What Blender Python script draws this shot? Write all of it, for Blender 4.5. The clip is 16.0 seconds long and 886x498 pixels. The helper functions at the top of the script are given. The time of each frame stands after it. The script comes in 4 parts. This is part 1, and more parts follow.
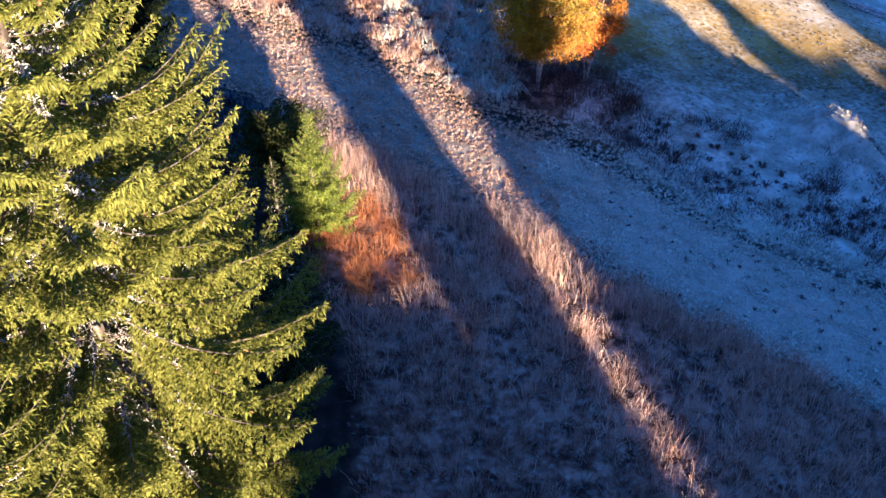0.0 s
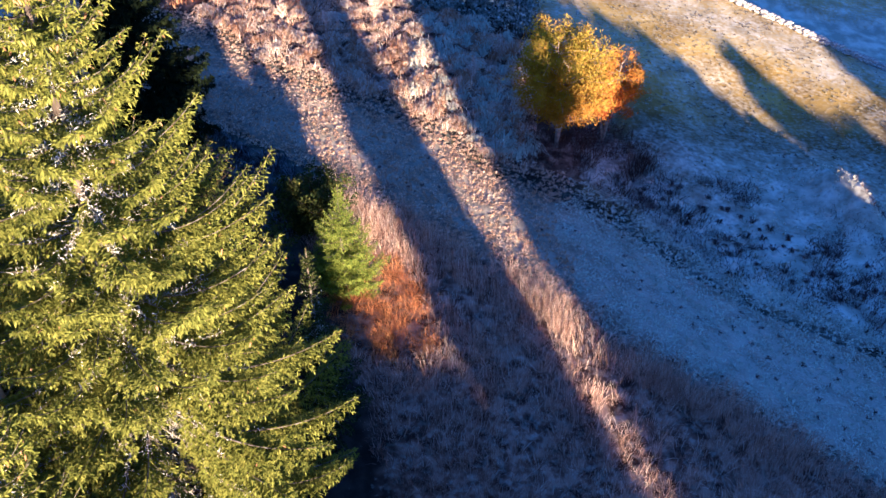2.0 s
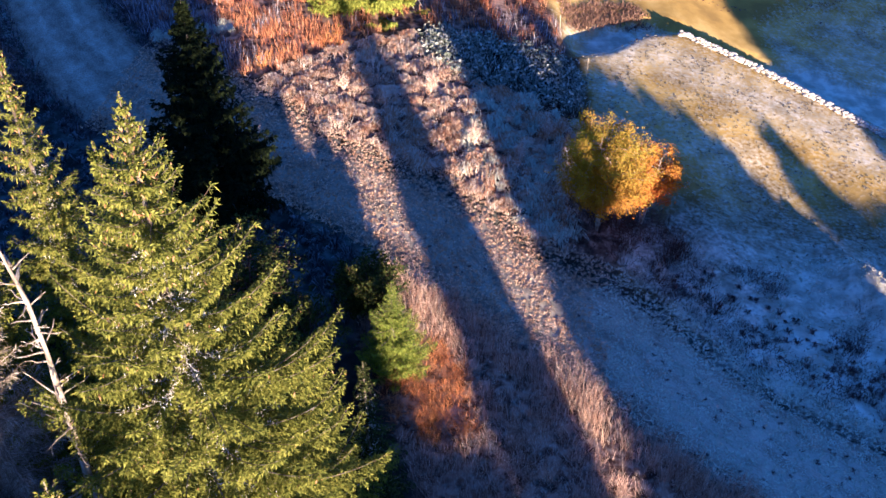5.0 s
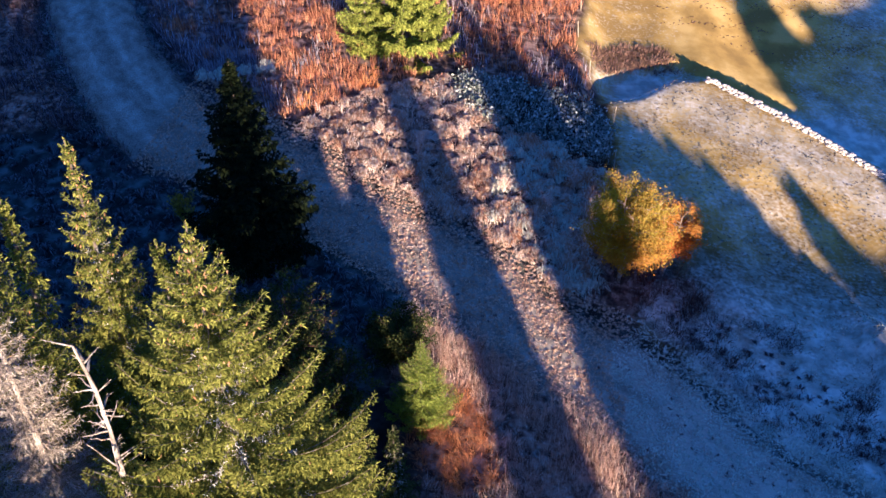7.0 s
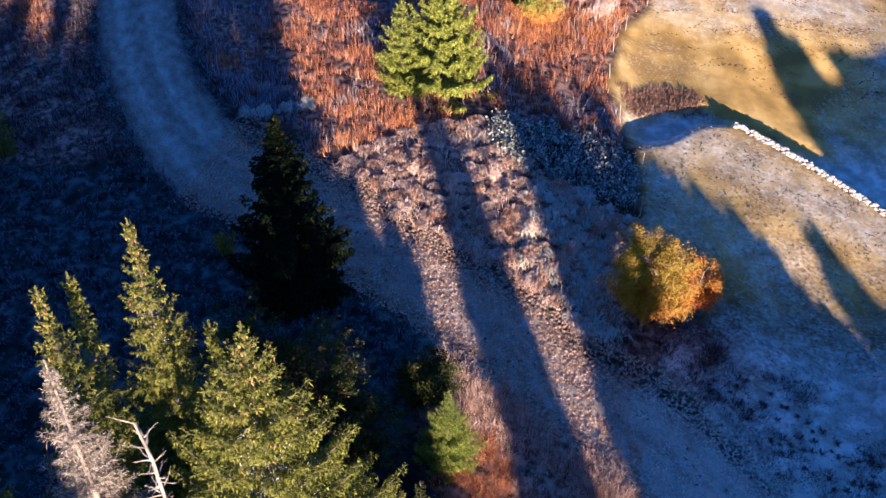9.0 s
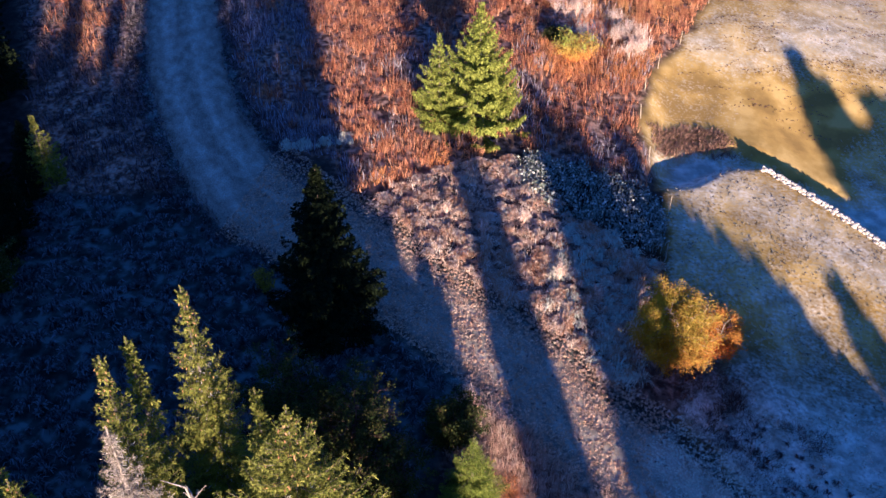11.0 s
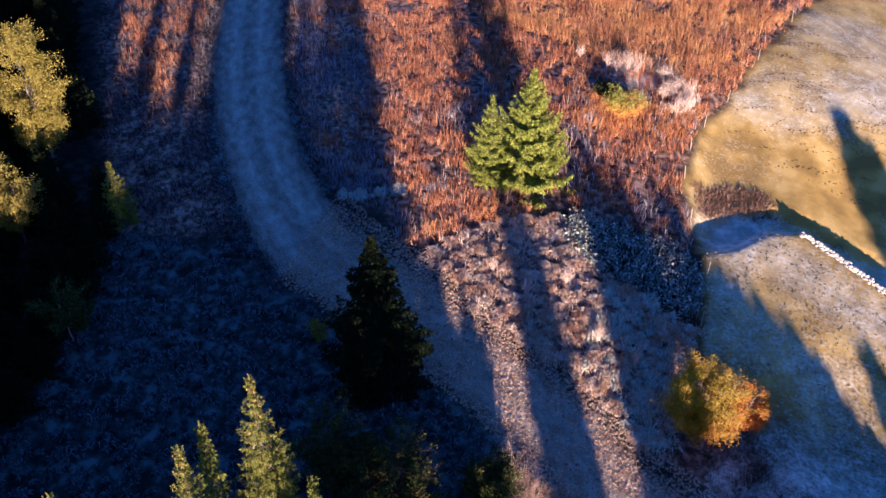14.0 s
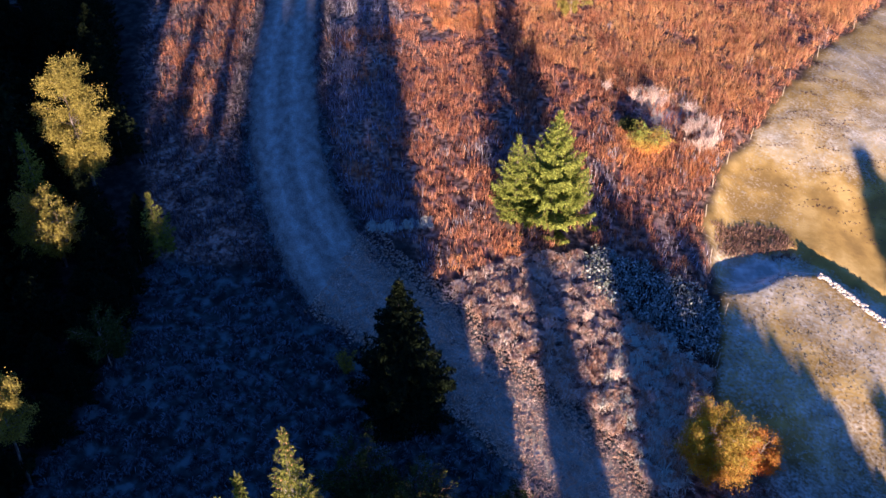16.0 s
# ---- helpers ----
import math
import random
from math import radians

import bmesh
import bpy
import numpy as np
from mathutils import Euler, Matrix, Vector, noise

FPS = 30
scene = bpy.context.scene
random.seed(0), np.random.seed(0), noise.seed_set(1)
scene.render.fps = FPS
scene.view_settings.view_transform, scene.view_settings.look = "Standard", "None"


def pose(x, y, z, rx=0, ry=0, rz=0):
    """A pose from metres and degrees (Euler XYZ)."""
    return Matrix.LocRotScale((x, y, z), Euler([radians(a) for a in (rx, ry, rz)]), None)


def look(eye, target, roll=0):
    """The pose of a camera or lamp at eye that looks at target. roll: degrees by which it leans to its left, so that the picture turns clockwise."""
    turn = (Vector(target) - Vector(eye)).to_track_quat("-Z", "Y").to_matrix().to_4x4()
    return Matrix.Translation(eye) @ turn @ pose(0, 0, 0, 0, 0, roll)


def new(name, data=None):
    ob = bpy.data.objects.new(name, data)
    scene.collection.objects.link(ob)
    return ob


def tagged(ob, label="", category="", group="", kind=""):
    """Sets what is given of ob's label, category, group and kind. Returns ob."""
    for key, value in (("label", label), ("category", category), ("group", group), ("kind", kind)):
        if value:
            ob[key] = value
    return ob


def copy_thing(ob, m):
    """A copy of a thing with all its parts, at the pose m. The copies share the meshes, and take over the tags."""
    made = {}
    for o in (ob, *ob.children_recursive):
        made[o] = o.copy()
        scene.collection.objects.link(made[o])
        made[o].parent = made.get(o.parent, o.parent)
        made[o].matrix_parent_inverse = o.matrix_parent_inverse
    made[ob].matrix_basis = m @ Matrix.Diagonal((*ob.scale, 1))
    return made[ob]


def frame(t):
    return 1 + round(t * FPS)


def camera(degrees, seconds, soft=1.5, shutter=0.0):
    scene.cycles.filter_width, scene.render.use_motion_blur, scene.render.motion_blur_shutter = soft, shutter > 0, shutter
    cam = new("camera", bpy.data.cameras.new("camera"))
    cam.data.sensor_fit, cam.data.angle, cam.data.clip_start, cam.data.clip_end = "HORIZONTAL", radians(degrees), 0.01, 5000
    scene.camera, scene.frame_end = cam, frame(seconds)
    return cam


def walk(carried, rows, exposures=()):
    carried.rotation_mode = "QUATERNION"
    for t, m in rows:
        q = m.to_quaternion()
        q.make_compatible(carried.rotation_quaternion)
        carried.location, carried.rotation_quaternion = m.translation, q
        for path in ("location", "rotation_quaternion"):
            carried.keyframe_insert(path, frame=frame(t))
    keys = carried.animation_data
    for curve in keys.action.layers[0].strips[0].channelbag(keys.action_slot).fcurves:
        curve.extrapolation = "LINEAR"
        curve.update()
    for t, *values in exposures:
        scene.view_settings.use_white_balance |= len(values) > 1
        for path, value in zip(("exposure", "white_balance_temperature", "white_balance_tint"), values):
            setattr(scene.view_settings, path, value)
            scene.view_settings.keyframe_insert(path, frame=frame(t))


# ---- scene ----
cam = camera(49.9, 16.0)
METRES, EYE, TILT, LEAN, TURN = 26.0, 20.8, -39.0, 0.0, 0.0
ROWS = [
    (0.0, 0.0, 0.0, 0.0, 0.0, 0.0, -0.0),
    (0.5, 0.0002, -0.0188, 0.0223, 0.23, -0.04, -0.17),
    (1.0, 0.0006, -0.0393, 0.0468, 0.53, -0.1, -0.39),
    (1.5, 0.0003, -0.058, 0.0694, 0.83, -0.14, -0.65),
    (2.0, -0.0002, -0.0786, 0.0943, 1.26, -0.18, -0.98),
    (2.5, -0.0009, -0.0976, 0.1175, 1.68, -0.24, -1.35),
    (3.0, -0.0015, -0.1178, 0.1426, 2.17, -0.3, -1.77),
    (3.5, -0.002, -0.1367, 0.1656, 2.63, -0.36, -2.17),
    (4.0, -0.0021, -0.1574, 0.1905, 3.12, -0.43, -2.59),
    (6.5, -0.0042, -0.2552, 0.3118, 5.18, -0.82, -4.33),
    (7.0, -0.0047, -0.2757, 0.3374, 5.66, -0.91, -4.73),
    (7.5, -0.0053, -0.2942, 0.3605, 6.11, -0.99, -5.09),
    (8.0, -0.0055, -0.3146, 0.3858, 6.58, -1.09, -5.48),
    (8.5, -0.0058, -0.3334, 0.4091, 7.02, -1.17, -5.83),
    (9.0, -0.0059, -0.3541, 0.4347, 7.5, -1.28, -6.23),
    (11.5, -0.0101, -0.4486, 0.5569, 9.87, -1.84, -8.19),
    (12.0, -0.0111, -0.4685, 0.5824, 10.41, -1.97, -8.63),
    (12.5, -0.0118, -0.4868, 0.6062, 10.92, -2.11, -9.04),
    (13.0, -0.0126, -0.5063, 0.632, 11.43, -2.24, -9.44),
    (13.5, -0.0131, -0.5247, 0.6558, 11.84, -2.35, -9.76),
    (14.0, -0.0135, -0.5447, 0.6818, 12.25, -2.47, -10.07),
    (14.5, -0.0143, -0.563, 0.7059, 12.65, -2.6, -10.38),
    (15.0, -0.015, -0.5829, 0.7323, 13.1, -2.73, -10.73),
    (15.5, -0.0156, -0.6012, 0.7566, 13.49, -2.84, -11.02),
    (16.0, -0.0163, -0.621, 0.7834, 13.84, -2.96, -11.29),
]
walk(cam, [(t, pose(0, 0, EYE, TILT, LEAN, TURN) @ pose(METRES * x, METRES * y, METRES * z, 90 + pitch, roll, yaw)) for t, x, y, z, yaw, pitch, roll in ROWS],
     [(0.0, 2.52, 4090, 26), (4.0, 2.37, 4070, 27), (8.0, 2.04, 4010, 29), (12.0, 1.88, 4010, 32), (16.0, 1.88, 4090, 34)])

# ---- light ----
SUN_ELEV, SUN_SIDE = 8.6, 21.5            # degrees above the ground; degrees to the right of straight behind
world = bpy.data.worlds.new("morning_sky")
scene.world = world
world.use_nodes = True
sky = world.node_tree.nodes.new("ShaderNodeTexSky")
sky.sky_type = "NISHITA"
sky.sun_disc = False
sky.ozone_density, sky.dust_density = 3.2, 0.3
sky.sun_elevation = radians(SUN_ELEV)
sky.sun_rotation = radians(180 - SUN_SIDE)
background = world.node_tree.nodes["Background"]
background.inputs["Strength"].default_value = 0.0408
world.node_tree.links.new(sky.outputs[0], background.inputs["Color"])
sun_data = bpy.data.lights.new("sun", "SUN")
sun_data.energy, sun_data.angle, sun_data.color = 5.2, radians(0.53), (1.0, 0.6, 0.18)
sun = new("sun", sun_data)
a_, e_ = radians(SUN_SIDE), radians(SUN_ELEV)
to_sun = Vector((math.sin(a_) * math.cos(e_), -math.cos(a_) * math.cos(e_), math.sin(e_)))
sun.matrix_world = look(to_sun * 300, (0, 0, 0))


# ---- small tools ----
def smooth(x, lo, hi):
    k = np.clip((np.asarray(x, float) - lo) / (hi - lo), 0, 1)
    return k * k * (3 - 2 * k)


def vnoise(x, y, size, seed=0):
    """Smooth value noise from 0 to 1."""
    x, y = np.asarray(x, float) / size + 517.3, np.asarray(y, float) / size + 391.7
    i, j = np.floor(x).astype(np.int64), np.floor(y).astype(np.int64)
    fx, fy = x - i, y - j
    fx, fy = fx * fx * (3 - 2 * fx), fy * fy * (3 - 2 * fy)

    def h(p, q):
        k = (p * 374761393 + q * 668265263 + seed * 974711) & 0xFFFFFFFF
        k = ((k ^ (k >> 13)) * 1274126177) & 0xFFFFFFFF
        return ((k ^ (k >> 16)) & 0xFFFF) / 65535.0
    return (h(i, j) * (1 - fx) + h(i + 1, j) * fx) * (1 - fy) + (h(i, j + 1) * (1 - fx) + h(i + 1, j + 1) * fx) * fy


def fractal(x, y, size, seed=0):
    return (vnoise(x, y, size, seed) * 4 + vnoise(x, y, size / 2.1, seed + 1) * 2 + vnoise(x, y, size / 4.3, seed + 2)) / 7


def inside(poly, x, y, soft=0.6):
    """1 inside the outline, 0 outside, with a soft edge."""
    x, y = np.asarray(x, float), np.asarray(y, float)
    best, odd = np.full(x.shape, 1e9), np.zeros(x.shape, bool)
    for (ax, ay), (bx, by) in zip(poly, poly[1:] + poly[:1]):
        dx, dy = bx - ax, by - ay
        k = np.clip(((x - ax) * dx + (y - ay) * dy) / (dx * dx + dy * dy + 1e-9), 0, 1)
        best = np.minimum(best, np.hypot(x - ax - k * dx, y - ay - k * dy))
        if abs(dy) > 1e-9:
            odd ^= ((ay > y) != (by > y)) & (x < (y - ay) * dx / dy + ax)
    return smooth(np.where(odd, best, -best), -soft, soft)


# ---- plan ----
TRACK_LOW = [(-52, 104), (-48.3, 91), (-45.1, 80.8), (-41.9, 70.5), (-38.2, 61.9), (-34.4, 54.8), (-30.2, 48.8), (-26.9, 44.7), (-23.4, 41.7), (-18.4, 39.6), (-11.7, 36.7),
             (-9, 35.2), (-5.9, 33.2), (-4, 32.3), (-1.7, 30.4), (0.9, 28.7), (3.2, 27.5), (5.9, 25), (9.2, 22.8), (11.7, 21), (20, 15), (34, 6)]
TRACK_UP = [(-46, 105), (-42, 91), (-38.8, 81.7), (-34.9, 71.7), (-29.3, 59.7), (-26.2, 54.6), (-22.8, 50.8), (-20, 48.2), (-15.9, 46), (-13, 45), (-10.9, 43), (-6.5, 40.2),
            (-3.9, 39.3), (-1, 37.5), (1.4, 34.9), (3.4, 34.1), (7.1, 32.1), (9.4, 29.6), (11.2, 28), (14.4, 26.6), (20, 23.5), (34, 15)]
TRACK = TRACK_LOW + TRACK_UP[::-1]
BROWN = [(-6.3, 33.6), (-3.7, 32.5), (-1.4, 30.7), (1.2, 29.0), (3.5, 27.8), (6.2, 25.3), (9.5, 23.1), (12.0, 21.3), (20.3, 15.2), (24, 6), (-2.0, 6), (-2.3, 17), (-2.9, 21.5), (-3.7, 23.4), (-5.2, 27), (-6.5, 30)]
TUSSOCK = [(-15, 46.2), (-13, 45.2), (-10.9, 43.2), (-6.5, 40.4), (-3.9, 39.5), (-1, 37.7), (1.4, 35.2), (3, 35.3), (3.4, 39), (3.7, 45.4), (2, 46.2), (-2.5, 47.8), (-6, 52.5),
           (-10.5, 51.1), (-13.6, 48.4)]
DOCK = [(-6.1, 53.4), (-2.4, 52.7), (2.3, 51.9), (3.7, 49.7), (3.9, 46), (2, 46.3), (-2.5, 47.5), (-5.4, 49.4)]
MEADOW = [(-46, 105), (-42, 91), (-38.5, 82), (-34.6, 71.7), (-29, 59.7), (-25.9, 54.6), (-22.4, 50.9), (-18.5, 50), (-16.3, 46.8), (-13.6, 48.6), (-10.5, 51.4), (-6.1, 53.6),
          (-2.4, 52.9), (2.3, 52), (2.8, 55), (1.3, 59.3), (1.3, 64.9), (3.7, 71.4), (5.8, 78.5), (8.5, 86.8), (15.6, 103.8), (20, 116), (-50, 116)]
LEFT_MEADOW = [(-56, 116), (-52, 104), (-48.5, 91), (-45.5, 81), (-42.3, 70.5), (-38.6, 61.9), (-34.8, 54.8), (-30.6, 48.9), (-27.6, 45), (-36, 43), (-41, 51), (-49, 63), (-57, 79), (-66, 116)]
HUMMOCK = [(-27.3, 44.6), (-23.6, 41.5), (-18.4, 39.3), (-9, 34.8), (-6.4, 32.8), (-6.6, 27), (-12, 22), (-20, 18), (-33, 16), (-33, 31), (-36, 43)]
FIELD = [(1.8, 59.3), (1.8, 64.9), (4.2, 71.4), (6.3, 78.5), (9, 86.8), (16, 103.8), (22, 116), (70, 116), (70, 0), (34, 15.4), (20, 23.9), (14.4, 27), (11.2, 28.4), (9.4, 30),
         (7.1, 32.5), (5, 34.4), (4.6, 40), (4.1, 45.8), (4.2, 50), (3.1, 55)]
UNDER_BIRCH = [(0.9, 38), (3, 39), (6.8, 38.8), (8.2, 37.4), (9.2, 35.2), (10.6, 33.2), (8.8, 32.6), (5, 34.4), (2.2, 35.6)]
FERN = [(-3.9, 29), (-2.2, 28), (-1.3, 25.6), (-0.7, 24), (-1.7, 22.9), (-3.6, 23.4), (-4.7, 24.6), (-4.9, 26.5)]


def bump(x, y, cx, cy, r, h):
    return h * np.exp(-((x - cx) ** 2 + (y - cy) ** 2) / (r * r))


def height(x, y):
    """The ground's height: a gentle slope with a swale behind the stone row, mounds and small unevenness."""
    x, y = np.asarray(x, float), np.asarray(y, float)
    p, q = 6 * np.tanh(x / 60), 7 * np.tanh((y - 45) / 70)
    z = 0.889 - 0.782 * p + 0.531 * q - 0.054 * p * q - 0.16 * p * p - 0.009 * q * q
    z = z + bump(x, y, -4, 49, 6, 0.45) + bump(x, y, 10, 82, 12, 0.9) + bump(x, y, 11, 37.5, 3.2, 0.35) + bump(x, y, 8, 45.5, 4, 0.25) 
    z = z - bump(x, y, 14, 42, 4, 0.5) - bump(x, y, 9.5, 32.5, 3.5, 0.4) - bump(x, y, -29, 41, 8, 0.35)
    # a small ridge along the sun's way, shaped to catch a lit streak
    u, v = 0.9304 * x + 0.3665 * y, 0.9304 * y - 0.3665 * x
    z = z + 1.4 * np.exp(-((u - 28.5) / 0.85) ** 2 - ((v - 25.9) / 2.4) ** 2)
    # swale between the stone row and the bank
    crest = np.interp(x, [2, 4, 5.5, 7.8, 10.2, 16, 23.5, 34], [51.2, 52.4, 53.4, 56.2, 57.3, 53.6, 48.2, 40.5])
    bank_y = np.interp(x, [2, 5.4, 8.2, 10.6, 15.4, 24, 34], [56.5, 58.8, 60.8, 60.4, 59.3, 57.5, 55])
    gap = np.clip(bank_y - crest, 2.5, 5.5)
    here = smooth(x, 1.5, 3.5) * (1 - smooth(x, 36, 50))
    lean = 0.16 + 0.13 * smooth(x, 8, 14)
    stay = (lean * gap + 0.15) * (1 - smooth(y - bank_y, 2.0, 16.0))
    deep = (lean * gap + 0.5) * (1 - smooth(y - bank_y, -0.45, 0.15))
    z = z - here * np.maximum(stay, deep) * smooth((y - crest) / gap, 0.0, 0.55)
    in_field = inside(FIELD, x, y, 1.5)
    on_track = inside(TRACK, x, y, 0.5)
    rough = (fractal(x, y, 2.2, 5) - 0.5) * 0.34 + (fractal(x, y, 9, 9) - 0.5) * 0.5
    lump = inside(HUMMOCK, x, y, 1.5) + inside(TUSSOCK, x, y, 0.7)
    z = z + rough * (1 - 0.8 * on_track) * (1 - 0.85 * in_field * smooth(y, 40, 50)) + (vnoise(x, y, 0.9, 31) - 0.5) * 0.22 * lump
    z = z - 0.18 * on_track
    return z + 0.0001 * np.maximum(np.hypot(x, y - 40) - 150, 0) ** 1.3


def ground_z(x, y):
    return float(height(np.array([x]), np.array([y]))[0])


def mesh_from(name, verts, tris, mats=(), index=None, flat=True):
    me = bpy.data.meshes.new(name)
    verts, tris = np.asarray(verts, np.float32).reshape(-1, 3), np.asarray(tris, np.int32).reshape(-1, 3)
    me.vertices.add(len(verts))
    me.vertices.foreach_set("co", verts.ravel())
    me.loops.add(tris.size)
    me.loops.foreach_set("vertex_index", tris.ravel())
    me.polygons.add(len(tris))
    me.polygons.foreach_set("loop_start", np.arange(0, tris.size, 3, dtype=np.int32))
    if not flat:
        me.polygons.foreach_set("use_smooth", np.ones(len(tris), bool))
    for m in mats:
        me.materials.append(m)
    me.update(calc_edges=True)
    return me


def part(name, verts, tris, material, parent, label="", flat=True, kind=""):
    ob = new(name, mesh_from(name, verts, tris, [material], flat=flat))
    ob.parent = parent
    return tagged(ob, label, kind=kind)


def thing(name, x, y, z, turn, label, category, group=""):
    ob = new(name)
    ob.empty_display_size = 0.3
    ob.matrix_world = pose(x, y, z, 0, 0, turn)
    return tagged(ob, label, category, group)


def joined(pieces):
    vs, ts, n = [], [], 0
    for v, t in pieces:
        vs.append(v)
        ts.append(np.asarray(t) + n)
        n += len(v)
    return np.concatenate(vs), np.concatenate(ts)


def tube(points, radii, sides=5):
    """A tapered tube along a line of points."""
    points, radii = np.asarray(points, float), np.asarray(radii, float)
    d = np.gradient(points, axis=0)
    d /= np.linalg.norm(d, axis=1, keepdims=True) + 1e-9
    ref = np.where(np.abs(d[:, 2:3]) > 0.9, np.array([[1.0, 0, 0]]), np.array([[0, 0, 1.0]]))
    u = np.cross(d, ref)
    u /= np.linalg.norm(u, axis=1, keepdims=True) + 1e-9
    w = np.cross(d, u)
    a = np.arange(sides) * 2 * np.pi / sides
    ring = points[:, None] + radii[:, None, None] * (np.cos(a)[None, :, None] * u[:, None] + np.sin(a)[None, :, None] * w[:, None])
    i, j = np.meshgrid(np.arange(len(points) - 1), np.arange(sides), indexing="ij")
    p, q = i * sides + j, i * sides + (j + 1) % sides
    tris = np.concatenate([np.stack([p, q, q + sides], -1).reshape(-1, 3), np.stack([p, q + sides, p + sides], -1).reshape(-1, 3)])
    return ring.reshape(-1, 3), tris


# ---- materials ----
def material(name, colours, size=1.0, rough=0.8, bumpy=0.0, island=0.0, shine=0.3, through_light=0.0, fine=0.0, stretch=(1, 1, 1), rise=None, lane=False, punch=1.0):
    """Noise between colours (dark to light); island: how far each loose piece differs; fine: a second, finer grain."""
    m = bpy.data.materials.new(name)
    m.use_nodes = True
    nt, p = m.node_tree, m.node_tree.nodes["Principled BSDF"]
    add, link = nt.nodes.new, nt.links.new
    co, mp, no = add("ShaderNodeTexCoord"), add("ShaderNodeMapping"), add("ShaderNodeTexNoise")
    mp.inputs["Scale"].default_value = stretch
    no.inputs["Scale"].default_value, no.inputs["Detail"].default_value = 1.0 / size, 6.0
    if lane:
        la = add("ShaderNodeAttribute")
        la.attribute_name = "lane"
        split, join = add("ShaderNodeSeparateXYZ"), add("ShaderNodeCombineXYZ")
        link(la.outputs["Vector"], split.inputs[0])
        link(split.outputs["X"], join.inputs["X"])
        link(split.outputs["Y"], join.inputs["Y"])
        link(join.outputs[0], mp.inputs["Vector"])
    else:
        link(co.outputs["Object"], mp.inputs["Vector"])
    link(mp.outputs["Vector"], no.inputs["Vector"])
    value = no.outputs["Fac"]
    if fine:
        n2 = add("ShaderNodeTexNoise")
        n2.inputs["Scale"].default_value, n2.inputs["Detail"].default_value = 1.0 / fine, 3.0
        link(mp.outputs["Vector"], n2.inputs["Vector"])
        mx = add("ShaderNodeMix")
        mx.inputs[0].default_value = 0.45
        link(value, mx.inputs[2])
        link(n2.outputs["Fac"], mx.inputs[3])
        value = mx.outputs[0]
    if lane:
        worn_lift = add("ShaderNodeMath")
        link(value, worn_lift.inputs[0])
        link(split.outputs["Z"], worn_lift.inputs[1])
        value = worn_lift.outputs[0]
    if island:
        ge, mx = add("ShaderNodeNewGeometry"), add("ShaderNodeMix")
        mx.inputs[0].default_value = island
        link(value, mx.inputs[2])
        link(ge.outputs["Random Per Island"], mx.inputs[3])
        value = mx.outputs[0]
    if rise:
        sx, mr, mx = add("ShaderNodeSeparateXYZ"), add("ShaderNodeMapRange"), add("ShaderNodeMix")
        link(co.outputs["Object"], sx.inputs[0])
        mr.inputs["From Min"].default_value, mr.inputs["From Max"].default_value = rise[0], rise[1]
        link(sx.outputs["Z"], mr.inputs["Value"])
        mx.inputs[0].default_value = rise[2]
        link(value, mx.inputs[2])
        link(mr.outputs["Result"], mx.inputs[3])
        value = mx.outputs[0]
    ramp = add("ShaderNodeValToRGB")
    lo, hi = (0.3, 0.7) if not island else (0.3 - 0.25 * island, 0.7 + 0.25 * island)
    lo, hi = 0.5 + (lo - 0.5) / punch, 0.5 + (hi - 0.5) / punch
    el = ramp.color_ramp.elements
    while len(el) < len(colours):
        el.new(0.5)
    for k, c in enumerate(colours):
        el[k].position = lo + (hi - lo) * k / max(1, len(colours) - 1)
        el[k].color = (*c, 1)
    link(value, ramp.inputs["Fac"])
    link(ramp.outputs["Color"], p.inputs["Base Color"])
    p.inputs["Roughness"].default_value = rough
    p.inputs["Specular IOR Level"].default_value = shine
    if bumpy:
        bp = add("ShaderNodeBump")
        bp.inputs["Strength"].default_value, bp.inputs["Distance"].default_value = 0.6, bumpy
        link(value, bp.inputs["Height"])
        link(bp.outputs["Normal"], p.inputs["Normal"])
    if through_light:
        tr, ms = add("ShaderNodeBsdfTranslucent"), add("ShaderNodeMixShader")
        link(ramp.outputs["Color"], tr.inputs["Color"])
        ms.inputs[0].default_value = through_light
        link(p.outputs[0], ms.inputs[1])
        link(tr.outputs[0], ms.inputs[2])
        link(ms.outputs[0], nt.nodes["Material Output"].inputs["Surface"])
    return m


M_NEEDLE = material("spruce_needles", [(0.04, 0.052, 0.007), (0.175, 0.185, 0.014), (0.31, 0.295, 0.028)], 0.35, 0.6, island=0.32, through_light=0.12, shine=0.1)
M_NEEDLE_YOUNG = material("young_spruce_needles", [(0.045, 0.07, 0.006), (0.19, 0.24, 0.012), (0.38, 0.41, 0.026)], 0.35, 0.6, island=0.6, through_light=0.2, shine=0.15)
# spruce needles with sunlight put into the colour, for the meadow pair
M_NEEDLE_SUNLIT = material("sun_brightened_needles", [(0.05, 0.07, 0.007), (0.24, 0.27, 0.015), (0.41, 0.42, 0.03)], 0.4, 0.6, island=0.5, through_light=0.15, shine=0.1)
# needle colour with deep shade put in, for spruces that stand unlit
M_NEEDLE_SHADED = material("shade_darkened_needles", [(0.004, 0.007, 0.004), (0.008, 0.013, 0.005), (0.02, 0.026, 0.008)], 0.5, 0.8, island=0.6, shine=0.05)
# spruce green dimmed to carry the shadow on the slender young tree
M_NEEDLE_DIMMED = material("shade_dimmed_needles", [(0.006, 0.01, 0.004), (0.024, 0.033, 0.008), (0.11, 0.12, 0.026)], 0.4, 0.7, island=0.6, shine=0.05)
